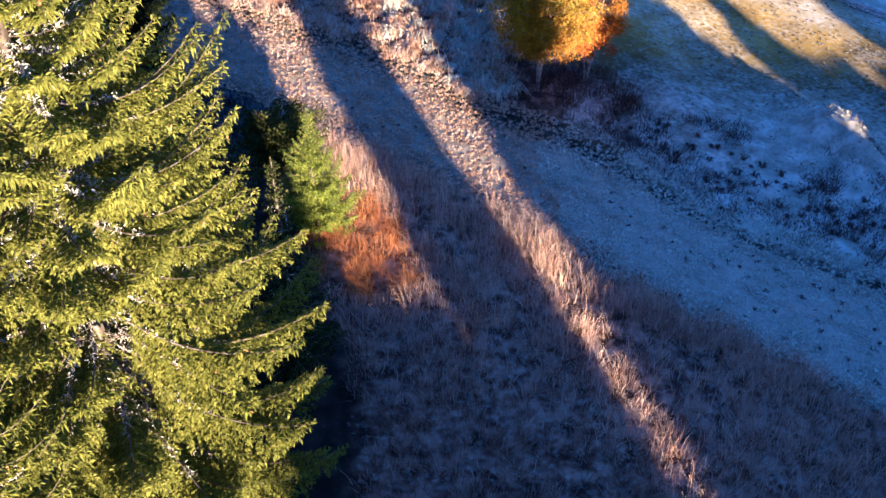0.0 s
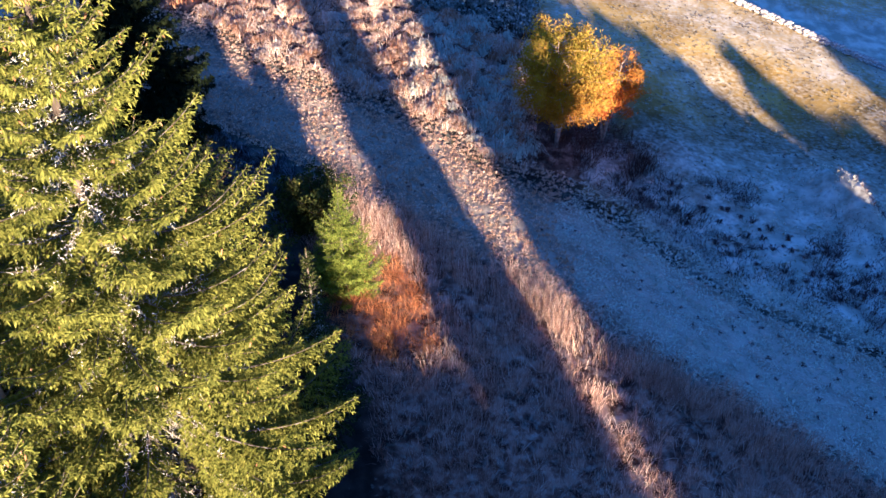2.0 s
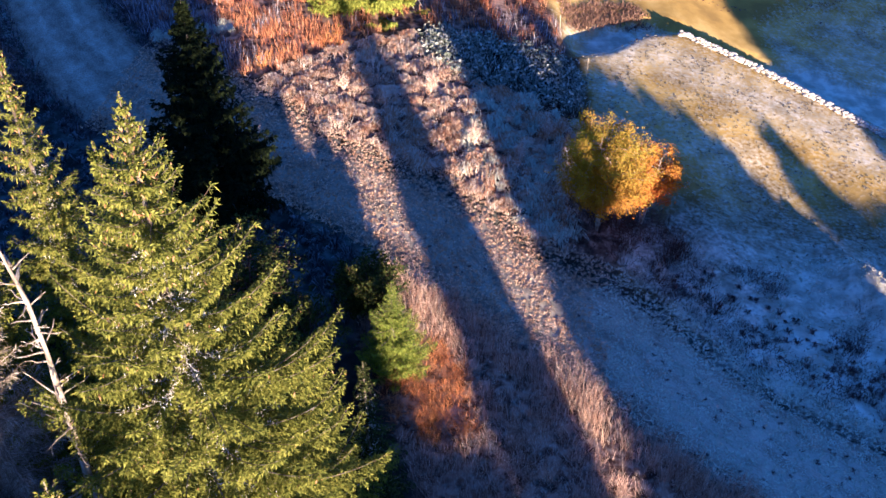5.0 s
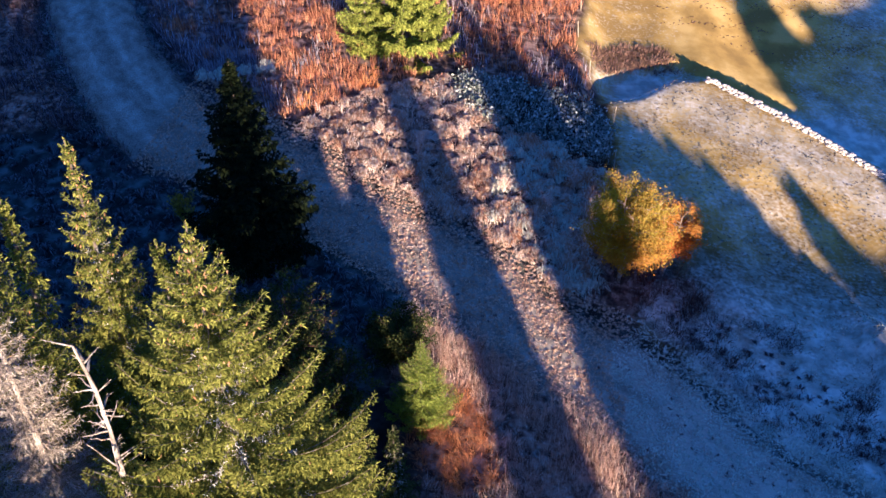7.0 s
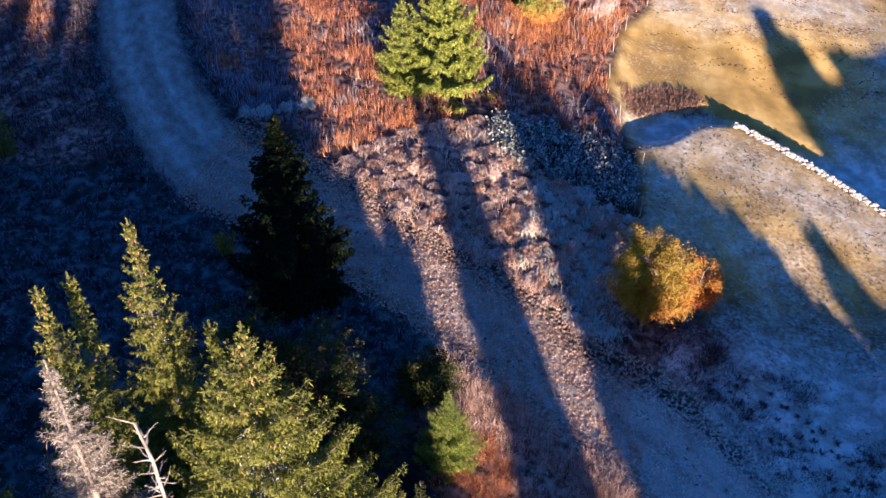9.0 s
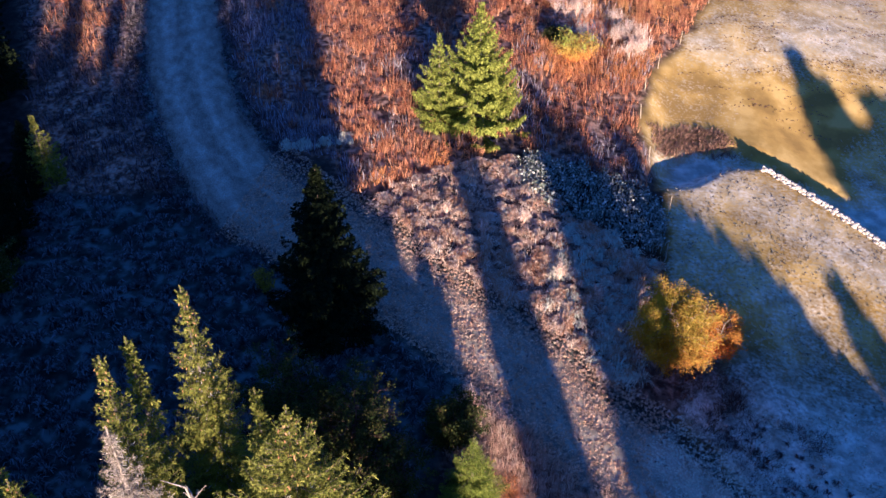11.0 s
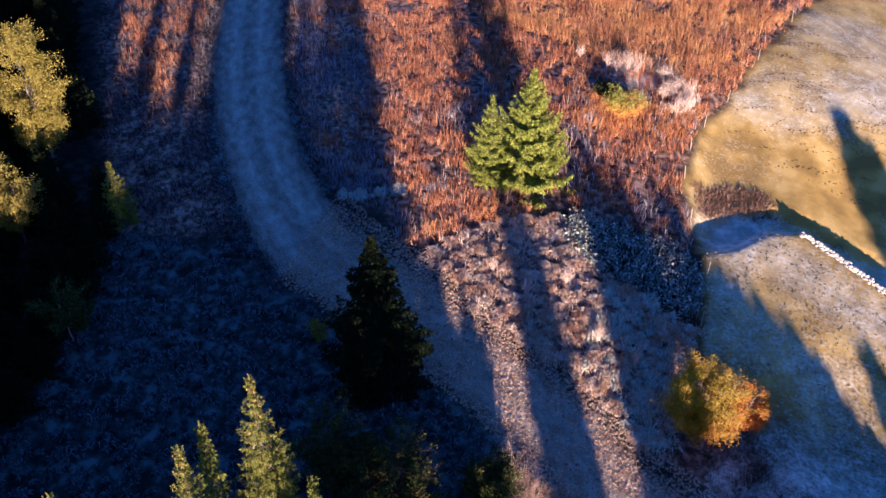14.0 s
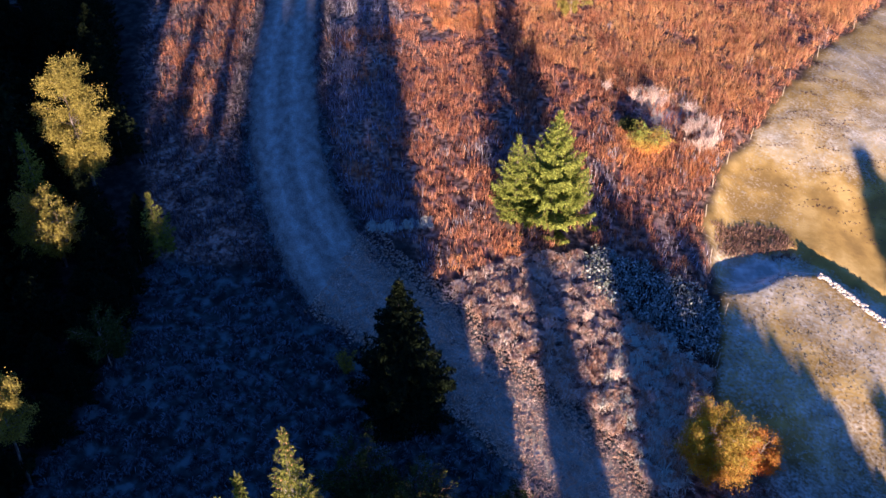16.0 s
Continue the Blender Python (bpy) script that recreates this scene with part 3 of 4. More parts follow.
stuff("golden_grass", [blades(scatter(GOLD, 13, 33, 1.0, 4.0), 9, (0.4, 0.85), 0.035, 0.45, 0.14, 34, two=False)], M_GOLD, "golden-tan dead grass of the far meadow", "grass")


def mounds(p, count, size, tall, wide, seed, lift=0.0):
    """Tussocks: blades that rise from the middle, arch over and hang down all round."""
    rng = np.random.default_rng(seed)
    big = rng.uniform(0.5, 1.35, len(p))
    q, k = np.repeat(p, count, 0), np.repeat(big, count)
    n = len(q)
    a = rng.uniform(0, 2 * np.pi, n)
    out = np.stack([np.cos(a), np.sin(a)], -1)
    f = rng.uniform(0.15, 1.0, n) ** 0.7
    root = q + out * (0.25 * size * k * f)[:, None]
    mid = q + out * (0.68 * size * k * f)[:, None] + rng.normal(0, 0.03, (n, 2))
    tip = q + out * (1.15 * size * k * f)[:, None] + rng.normal(0, 0.06, (n, 2))
    g = height(q[:, 0], q[:, 1]) + lift
    top = tall * k * rng.uniform(0.7, 1.15, n)
    side = np.stack([-out[:, 1], out[:, 0], rng.normal(0, 0.4, n)], -1) * (wide * rng.uniform(0.6, 1.4, n))[:, None] * 0.5
    b = np.concatenate([root, (g - 0.02)[:, None]], -1)
    m = np.concatenate([mid, (g + top * (1.15 - 0.5 * f))[:, None]], -1)
    e = np.concatenate([tip, (g + top * (0.95 - 0.85 * f) * rng.uniform(0.5, 1.1, n))[:, None]], -1)
    v = np.stack([b - side, b + side, m - side, m + side, e], 1)
    t = np.arange(n)[:, None, None] * 5 + np.array([[0, 1, 3], [0, 3, 2], [2, 3, 4]])
    return v.reshape(-1, 3), t.reshape(-1, 3)


def jittered(poly, step, seed, miss=0.12):
    rng = np.random.default_rng(seed)
    q = np.array(poly)
    lo, hi = q.min(0), q.max(0)
    x, y = np.meshgrid(np.arange(lo[0], hi[0], step), np.arange(lo[1], hi[1], step * 0.9))
    p = np.stack([x.ravel(), y.ravel()], -1) + rng.uniform(-0.4, 0.4, (x.size, 2)) * step
    return p[(inside(poly, p[:, 0], p[:, 1], 0.4) > rng.uniform(0.2, 0.8, len(p))) & (rng.uniform(0, 1, len(p)) > miss)]


stuff("tussocks", [mounds(jittered(TUSSOCK, 0.92, 11, 0.06), 170, 0.64, 0.43, 0.028, 12), blades(scatter(TUSSOCK, 4, 61), 7, (0.15, 0.45), 0.03, 0.9, 0.14, 62)], M_TUSSOCK, "mounded frosted tan grass tussocks above the track", "grass")
SHADY = [(-3.2, 41), (-1, 38.2), (1.4, 35.6), (3, 35.6), (3.4, 39), (3.6, 45.2), (2, 46), (-2.3, 47.4)]
stuff("rimed_tussocks", [mounds(jittered(SHADY, 0.8, 81, 0.1), 60, 0.6, 0.46, 0.03, 82)], M_RIME_GRASS, "grass tussocks grey with rime beside the birch", "grass")
stuff("rimed_stems", [blades(scatter(TUSSOCK, 7, 67, 1.8, 1.3), 5, (0.3, 0.75), 0.022, 0.6, 0.14, 68)], M_WHITE_SHRUB, "thin dead stems white with rime among the tussocks", "weeds")
LEDGE = [(-22.2, 49.8), (-19.7, 50.8), (-17.4, 52.3), (-17.8, 53.0), (-20.0, 51.7), (-22.4, 50.6)]
stuff("ledge_grass", [mounds(jittered(LEDGE, 0.5, 69, 0.05), 60, 0.5, 0.55, 0.04, 70)], M_RIME_GRASS, "rimed grass along a low ledge beside the track", "grass")
ORANGE = [[(-15.6, 47.4), (-14.2, 47.9), (-12.4, 49.6), (-10.4, 51.2), (-9.6, 52.8), (-11.2, 52.6), (-13.6, 50.8), (-15.4, 49.2)],
          [(-7.5, 64), (-1, 63), (1.2, 65), (2.2, 70), (0.6, 68), (-6, 69.5)],
          # follows the sunlit strip, whose warm light is put into the grass colour
          [(-26, 78), (-20.5, 80), (-29, 104), (-37, 103)]]
stuff("orange_grass", [blades(scatter(q, 14, 40 + m, 1.5, 1.8), 12, (0.3, 0.75), 0.03, 0.7, 0.15, 50 + m) for m, q in enumerate(ORANGE)], M_ORANGE, "bright orange dead grass in meadow patches and along a sunlit strip", "grass")
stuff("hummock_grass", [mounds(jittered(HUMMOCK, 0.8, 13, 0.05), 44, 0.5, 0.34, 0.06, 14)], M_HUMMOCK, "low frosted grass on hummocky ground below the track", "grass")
stuff("field_grass", [mounds(scatter([(3.4, 55), (8, 57.5), (16, 53), (32, 42), (32, 10), (20, 23.9), (11.2, 28.4), (7.1, 32.5), (4.8, 38), (4.1, 45.8)], 6.0, 15, 0.8, 1.0), 7, 0.14, 0.04, 0.03, 16)], M_SHORT, "short frosted grass of the grazed field", "grass")
NEAR_FIELD = [(8, 33.4), (10, 35), (14, 37), (20, 36.5), (27, 32), (27, 20), (20, 24.5), (14.4, 27.4), (11.2, 28.6), (9.4, 30.2)]
stuff("field_rime", [mounds(scatter(NEAR_FIELD, 22, 77, 1.2, 0.9), 6, 0.12, 0.07, 0.026, 79)], M_RIME_GRASS, "short grass white with rime on the shaded field", "grass")
stuff("track_grass", [blades(scatter(TRACK, 10.0, 65, keep=lambda x, y: (x > -6) & (x < 22)), 7, (0.03, 0.1), 0.035, 0.9, 0.13, 66, two=False), blades(scatter(TRACK, 4.0, 17, keep=lambda x, y: (x > -60) & (y < 110)), 7, (0.04, 0.12), 0.035, 0.9, 0.13, 18, two=False)], M_SHORT, "short frosted grass and straw on the track", "grass")
NEAR_TRACK = [q for q in TRACK_LOW if -24 < q[0]][:-1] + [(q[0] + 0.5, q[1] + 0.9) for q in TRACK_UP if -23 < q[0]][:-1][::-1]
clods = jittered(NEAR_TRACK, 0.22, 35, 0.1)
rimed = clods[:, 0] + 2.5 * (fractal(clods[:, 0], clods[:, 1], 2.0, 95) - 0.5) > 4.2
stuff("track_straw", [mounds(clods[~rimed], 11, 0.17, 0.08, 0.027, 36, 0.06)], M_STRAW, "frosted straw and clods of short grass on the track", "grass")
stuff("track_rime", [mounds(clods[rimed], 9, 0.2, 0.07, 0.028, 39, 0.06)], M_RIME_GRASS, "short grass white with rime on the shaded track", "grass")
verge = lambda x, y: (np.abs(inside(TRACK, x, y, 1.1) - 0.5) < 0.42) & (y < 100)
WIDE = [(p - 1.5, q - 1.5) for p, q in TRACK_LOW] + [(p + 1.5, q + 1.5) for p, q in TRACK_UP[::-1]]
stuff("verge_grass", [blades(scatter(WIDE, 10, 37, keep=lambda x, y: verge(x, y) & (x > -20)), 8, (0.06, 0.22), 0.03, 0.9, 0.15, 38, two=False)], M_SHORT, "ragged frosted grass along the track edges", "grass")
stuff("verge_stalks", [blades(scatter(WIDE, 12, 75, keep=lambda x, y: verge(x, y) & (x < -19)), 9, (0.15, 0.5), 0.06, 0.9, 0.2, 76, two=False)], M_MEADOW_SHADED, "frosted stalks hanging over the far track edges, darkened for shade", "grass")
pasture = [(6.5, 34), (9, 35.5), (13, 35.5), (22, 33), (26, 22), (20, 24.5), (14.4, 27.4), (11.2, 28.6), (9.4, 30.2)]
stuff("dark_tufts", [blades(scatter(pasture, 22, 19, 3.0, 1.4), 16, (0.1, 0.32), 0.03, 0.9, 0.17, 20, two=False),
                     mounds(jittered([(6.6, 35.6), (9.5, 35), (13, 32.8), (17, 30.6), (22, 27.5), (20, 26.5), (15, 28.2), (11, 30.6), (7.5, 33.4)], 0.5, 71, 0.6), 22, 0.28, 0.22, 0.03, 72),
                     mounds(scatter([(4.4, 54), (8, 57), (16, 52.6), (30, 42.5), (30, 34), (16, 36), (8, 42), (5, 46)], 4.5, 73, 1.6, 1.2), 5, 0.065, 0.04, 0.024, 74),
                     mounds(jittered(NEAR_TRACK, 0.62, 63, 0.65), 7, 0.13, 0.08, 0.04, 64, 0.06)],
      M_DARK_TUFT, "dark dead weeds and tufts in the pasture", "weeds")
bank = [(2.2, 60.0), (4.6, 61.8), (7.0, 62.0), (8.6, 60.6), (8.3, 59.6), (5, 58.6), (3, 57.6)]
stuff("bank_weeds", [blades(scatter(bank, 22, 23), 12, (0.15, 0.4), 0.05, 0.7, 0.14, 24)], M_BANK, "brown dead weeds along the field bank", "weeds")
stuff("shrub_layer", [blades(scatter(UNDER_BIRCH, 10, 25, 1.0, 1.2), 26, (0.25, 0.75), 0.024, 0.9, 0.2, 26)], M_SHRUB, "dark leafless low shrubs under the birch", "shrubs")


def leaf_cards(points, size, seed, droop=0.3):
    """Small pointed leaves, each two triangles, turned at random."""
    rng = np.random.default_rng(seed)
    n = len(points)
    d = rng.normal(0, 1, (n, 3))
    d[:, 2] -= droop
    d /= np.linalg.norm(d, axis=1, keepdims=True)
    s = np.cross(d, rng.normal(0, 1, (n, 3)))
    s /= np.linalg.norm(s, axis=1, keepdims=True) + 1e-9
    L = size * rng.uniform(0.6, 1.3, n)[:, None]
    a, b = points - d * L * 0.5, points + d * L * 0.5
    v = np.stack([a, points + s * L * 0.32, b, points - s * L * 0.32], 1).reshape(-1, 3)
    k = np.arange(n)[:, None, None] * 4 + np.array([[0, 1, 2], [0, 2, 3]])
    return v, k.reshape(-1, 3)


def dock_patch():
    rng = np.random.default_rng(27)
    p = scatter(DOCK, 9, 28)
    c = np.stack([p[:, 0], p[:, 1], height(p[:, 0], p[:, 1])], -1)
    q = np.repeat(c, 16, 0) + rng.normal(0, 1, (len(c) * 16, 3)) * np.array([0.16, 0.16, 0.1])
    q[:, 2] += rng.uniform(0.08, 0.6, len(q))
    return leaf_cards(q, 0.2, 29)


stuff("dock_leaves", [dock_patch(), blades(scatter(DOCK, 8, 30), 5, (0.4, 0.7), 0.03, 0.4, 0.1, 31)], M_DOCK, "frost-rimmed dock and nettle leaves at the field corner", "weeds")


# ---- trees ----
def spruce_mesh(h, r, seed, foot=0.6, gap=0.55, per=7, wide=0.3, step=0.14, finger=0.14, fat=0.022, start=0.28, hang=0.5, up=0.25, droop=1.0, cap=0.76, skip=0.08, dense=0.085, bare=0.0):
    """Limbs, needle sprays, cone and lichen places of a spruce of height h and crown radius r: whorls of boughs, each a flat drooping fan with a hanging fringe."""
    rng = np.random.default_rng(seed)
    limbs, fans, ribs, cone_at, inner = [], [], [], [], []
    down = np.array([0, 0, -1.0])
    z = foot
    while z < h - 0.25:
        k = (h - z) / (h - foot)
        n_b = max(4, int(round(per * (0.6 + 0.4 * k))))
        first = rng.uniform(0, 2 * np.pi)
        for b in range(n_b):
            if rng.uniform() < skip * (0.4 + 0.6 * k):
                continue
            L = max(0.16, r * min(k, cap) * rng.uniform(0.66, 1.05) * min(1.0, 0.3 + (h - z) / 2.4))
            az = first + (b + rng.uniform(-0.32, 0.32)) * 2 * np.pi / n_b
            out = np.array([math.cos(az), math.sin(az), 0])
            side = np.array([-out[1], out[0], 0])
            n = max(5, int(L / 0.3) + 2)
            s = np.linspace(0, 1, n)
            rise = (0.24 - 0.68 * k ** 0.5 * droop + rng.normal(0, 0.07)) * s + (0.1 + up * rng.uniform(0.5, 1.4)) * s ** 2.4
            axis = np.outer(s * L, out) + np.outer(rng.normal(0, 0.09) * s ** 2 * L, side)
            axis[:, 2] = z + rng.uniform(-0.3, 0.3) * gap * (0.3 + 0.7 * k) + rise * L
            limbs.append(tube(axis, 0.005 + 0.017 * (L / 3) * (1 - s) ** 0.8, 4))
            if k > 0.2:
                q = rng.uniform(0.06, start + 0.3, int(L * 22))
                inner.append(np.stack([np.interp(q, s, axis[:, c]) for c in range(3)], -1) + rng.normal(0, 0.03, (len(q), 3)))
            if rng.uniform() < bare:
                continue
            st = start * min(1.0, L / 3.6)
            m = max(3, int(L * (1 - st) / step))
            t = np.repeat(np.linspace(st, 0.99, m), 2) + rng.uniform(-0.4, 0.4, 2 * m) * step / L
            t = np.clip(t, 0.05, 1)
            c = np.stack([np.interp(t, s, axis[:, q]) for q in range(3)], -1)
            d = np.stack([np.interp(t, s, np.gradient(axis[:, q], s)) for q in range(3)], -1)
            d /= np.linalg.norm(d, axis=1, keepdims=True)
            sg = np.tile([1.0, -1.0], m)[:, None]
            ln = (wide * L * np.clip((1 - t) / (1 - st), 0, 1) ** 0.75 * (0.45 + 0.55 * np.clip((t - st) / 0.25, 0, 1)) + 0.1 * min(1.0, 0.3 + L / 1.5)) * rng.uniform(0.65, 1.2, 2 * m)
            way = d * rng.uniform(0.55, 0.95, (2 * m, 1)) + side * sg * rng.uniform(0.55, 0.85, (2 * m, 1)) + down * rng.uniform(0.0, 0.45, (2 * m, 1)) * (0.25 + 0.75 * k)
            fans.append((c, way / np.linalg.norm(way, axis=1, keepdims=True), ln, np.full(2 * m, k)))
            ribs.append((c[::2], d[::2]))
            if k < 0.8:
                e = rng.uniform(0, 1, 2 * m) < 0.07 * (1 - k * 0.9) * (2.2 if k < 0.3 else 1.0)
                cone_at.append((c + way * ln[:, None] * 0.6 + down * 0.05)[e])
        z += gap * (0.3 + 0.7 * k) * rng.uniform(0.8, 1.2)
    c, w, ln, kk = (np.concatenate([q[m] for q in fans]) for m in range(4))
    # points along every side branch, which sags to its end
    cnt = np.maximum(2, (ln / dense).astype(int))
    idx = np.repeat(np.arange(len(c)), cnt)
    first = np.concatenate([[0], np.cumsum(cnt)[:-1]])
    f = (np.arange(len(idx)) - first[idx] + rng.uniform(0.1, 0.9, len(idx))) / cnt[idx]
    p = c[idx] + w[idx] * (ln[idx] * f)[:, None] + down * (0.22 * ln[idx] * f * f)[:, None]
    flat = np.cross(w[idx], np.array([0, 0, 1.0]))
    flat /= np.linalg.norm(flat, axis=1, keepdims=True) + 1e-6
    small = (0.4 + 0.6 * np.clip((h - p[:, 2]) / 2.5, 0, 1)) * (1.1 - 0.45 * f)
    starts, ways, longs = [], [], []
    for sg in (1.0, -1.0):
        q = w[idx] * rng.uniform(0.6, 1.0, (len(idx), 1)) + flat * sg * rng.uniform(0.35, 0.8, (len(idx), 1)) + down * rng.uniform(-0.1, 0.35, (len(idx), 1))
        starts.append(p), ways.append(q), longs.append(finger * rng.uniform(0.7, 1.3, len(idx)) * small)
    low = rng.uniform(0, 1, len(idx)) < hang * (0.35 + 0.65 * kk[idx])
    q = down + w[idx] * rng.uniform(0.1, 0.6, (len(idx), 1)) + rng.normal(0, 0.22, (len(idx), 3))
    starts.append(p[low]), ways.append(q[low]), longs.append((finger * rng.uniform(0.8, 1.9, len(idx)) * small)[low])
    rc, rd = np.concatenate([q[0] for q in ribs]), np.concatenate([q[1] for q in ribs])
    starts.append(rc), ways.append(rd + rng.normal(0, 0.3, rc.shape) + [0, 0, 0.25]), longs.append(finger * rng.uniform(0.7, 1.2, len(rc)))
    n = 90
    a, g = rng.uniform(0, 2 * np.pi, n), rng.uniform(0, 1, n)
    starts.append(np.stack([0 * g, 0 * g, h - 0.9 * g], -1)), ways.append(np.stack([np.cos(a), np.sin(a), rng.uniform(0.8, 2.6, n)], -1)), longs.append(0.06 + 0.16 * g * rng.uniform(0.6, 1.2, n))
    p, q, L = np.concatenate(starts), np.concatenate(ways), np.concatenate(longs)[:, None]
    q = q / (np.linalg.norm(q, axis=1, keepdims=True) + 1e-9)
    s = np.cross(q, rng.normal(0, 1, (len(p), 3)) + [0, 0, 0.6])
    s /= np.linalg.norm(s, axis=1, keepdims=True) + 1e-6
    s = s * fat * rng.uniform(0.75, 1.3, (len(p), 1))
    mid = p + q * L * 0.5
    v = np.stack([p - s * 0.3, mid + s, p + q * L + down * 0.12 * L, mid - s], 1).reshape(-1, 3)
    k4 = np.arange(len(p))[:, None, None] * 4 + np.array([[0, 1, 2], [0, 2, 3]])
    foliage = (v, k4.reshape(-1, 3))
    n = 9
    tz = np.linspace(-0.3, h, n)
    wob = rng.normal(0, 0.03, (n, 2)) * (1 - tz[:, None] / h)
    trunk = tube(np.concatenate([wob, tz[:, None]], -1), 0.012 + (0.011 * h + 0.03) * np.clip(1 - tz / h, 0, 1) ** 0.9, 9)
    return trunk, joined(limbs), foliage, np.concatenate(cone_at) if cone_at else np.zeros((0, 3)), np.concatenate(inner) if inner else np.zeros((0, 3))


def cone_mesh(points, seed, size=0.11):
    rng = np.random.default_rng(seed)
    n = len(points)
    a = np.arange(5) * 2 * np.pi / 5
    ring = np.stack([np.cos(a), np.sin(a), np.zeros(5)], -1)
    L = size * rng.uniform(0.8, 1.2, n)[:, None, None]
    lean = rng.normal(0, 0.15, (n, 1, 3)) * np.array([1, 1, 0])
    top = points[:, None] + np.zeros((1, 1, 3))
    v = np.concatenate([top, top + ring[None] * L * 0.2 + (lean + np.array([0, 0, -0.35])) * L, top + ring[None] * L * 0.16 + (lean * 2 + np.array([0, 0, -0.75])) * L, top + (lean * 3 + np.array([0, 0, -1.1])) * L], 1)
    t = []
    for q in range(5):
        r = (q + 1) % 5
        t += [(0, 1 + q, 1 + r), (1 + q, 6 + q, 6 + r), (1 + q, 6 + r, 1 + r), (6 + q, 11, 6 + r)]
    return v.reshape(-1, 3), (np.arange(n)[:, None, None] * 12 + np.array(t)).reshape(-1, 3)


def lichen_mesh(points, seed, keep=0.5, size=0.1):
    rng = np.random.default_rng(seed)
    p = points[rng.uniform(0, 1, len(points)) < keep]
    q = np.repeat(p, 3, 0) + rng.normal(0, 0.05, (3 * len(p), 3)) + np.array([0, 0, 0.06])
    n = len(q)
    d = rng.normal(0, 0.6, (n, 3)) + np.array([0, 0, -0.5])
    d /= np.linalg.norm(d, axis=1, keepdims=True)
    s = np.cross(d, rng.normal(0, 1, (n, 3)))
    s /= np.linalg.norm(s, axis=1, keepdims=True) + 1e-6
    L = size * rng.uniform(0.4, 1.2, n)[:, None]
    v = np.stack([q - s * 0.012, q + s * 0.012, q + d * L], 1).reshape(-1, 3)
    return v, np.arange(len(v)).reshape(-1, 3)


def spruce(x, y, top, r, seed, label, name="spruce", young=False, turn=0.0, cones=True, lichen=0.0, mat=None, wood=None, **kw):
    z = ground_z(x, y)
    h = top - z
    tree = thing(name, x, y, z, turn, label, "tree")
    trunk, limbs, needles, cone_at, inner = spruce_mesh(h, r, seed, **kw)
    part("trunk", *trunk, M_BARK, tree, flat=False)
    part("branchwork", *limbs, wood or M_BARK, tree, kind="stuff")
    part("foliage", *needles, mat or (M_NEEDLE_YOUNG if young else M_NEEDLE), tree, kind="stuff")
    if cones and len(cone_at):
        part("cone_crop", *cone_mesh(cone_at, seed + 5), M_CONE, tree, "hanging brown cones", kind="stuff")
    if lichen:
        part("lichen", *lichen_mesh(inner, seed + 6, lichen), M_LICHEN, tree, "pale lichened dead twigs", kind="stuff")
    return tree


big_spruce = spruce(-7.5, 14.9, 19.8, 7.2, 101, "large old spruce hung with cones and pale lichen", lichen=0.55, foot=3.0, gap=0.8, per=12, wide=0.27, step=0.09, finger=0.13, fat=0.018, hang=1.0, up=0.44, start=0.24, dense=0.058, skip=0.2)
tall_spruce = spruce(-13.4, 20.7, 17.6, 3.5, 102, "tall sunlit spruce with many cones at its top", lichen=0.2, foot=1.0, gap=0.66, per=8, wide=0.32, step=0.1, finger=0.145, fat=0.019, dense=0.06, hang=0.95, start=0.18, up=0.4, skip=0.12)
spruce(-13.95, 16.6, 18.4, 3.5, 103, "tall narrow spruce behind a dead one", lichen=0.2, foot=1.0, gap=0.66, per=8, wide=0.32, step=0.1, finger=0.145, fat=0.019, dense=0.06, hang=0.95, start=0.18, up=0.4, skip=0.12)
spruce(-9.85, 17.8, 16.7, 2.7, 109, "slim spruce half hidden behind the old one", lichen=0.1, foot=1.0, gap=0.6, per=7, wide=0.32, step=0.14, finger=0.17, fat=0.027, hang=0.6, cones=False)
spruce(-14.4, 18.6, 17.1, 2.2, 110, "thin spruce close behind a taller one", lichen=0.1, foot=1.0, gap=0.6, per=6, wide=0.32, step=0.15, finger=0.17, fat=0.027, hang=0.6, cones=False)
spruce(-7.9, 9.5, 15.2, 4.0, 113, "spruce with long curved boughs in front of the old one", lichen=0.2, foot=1.0, gap=0.7, per=9, wide=0.28, step=0.11, finger=0.14, fat=0.017, hang=0.9, up=0.5, dense=0.07)
dark_spruce = spruce(-14.3, 36.0, 11.8, 4.3, 104, "spruce beside the track, its needles darkened for the shade", cones=False, mat=M_NEEDLE_SHADED, wood=M_NEEDLE_SHADED, foot=0.15, gap=0.45, per=9, wide=0.3, step=0.17, finger=0.26, fat=0.06, dense=0.12)
spruce(-4.4, 26.5, 5.1, 1.9, 105, "young bright green spruce among rust bracken", name="young_spruce", young=True, cones=False, foot=0.15, gap=0.34, per=9, wide=0.33, step=0.06, finger=0.12, fat=0.013, start=0.15, dense=0.05, up=0.45, droop=0.75, hang=0.3, cap=0.85)
spruce(-4.35, 20.1, 7.5, 1.8, 106, "slender young spruce beside the old one, its green dimmed for shade", name="young_spruce", mat=M_NEEDLE_DIMMED, foot=0.2, gap=0.4, per=7, wide=0.3, step=0.09, cones=False, lichen=0.2, finger=0.11, fat=0.022, dense=0.07)
spruce(-9.6, 55.8, 11.6, 4.1, 107, "bushy sunlit spruce in the meadow", cones=False, mat=M_NEEDLE_SUNLIT, foot=0.2, gap=0.78, per=11, wide=0.34, step=0.11, finger=0.22, fat=0.035, dense=0.075, up=0.5, hang=0.7, cap=0.85, skip=0.12)
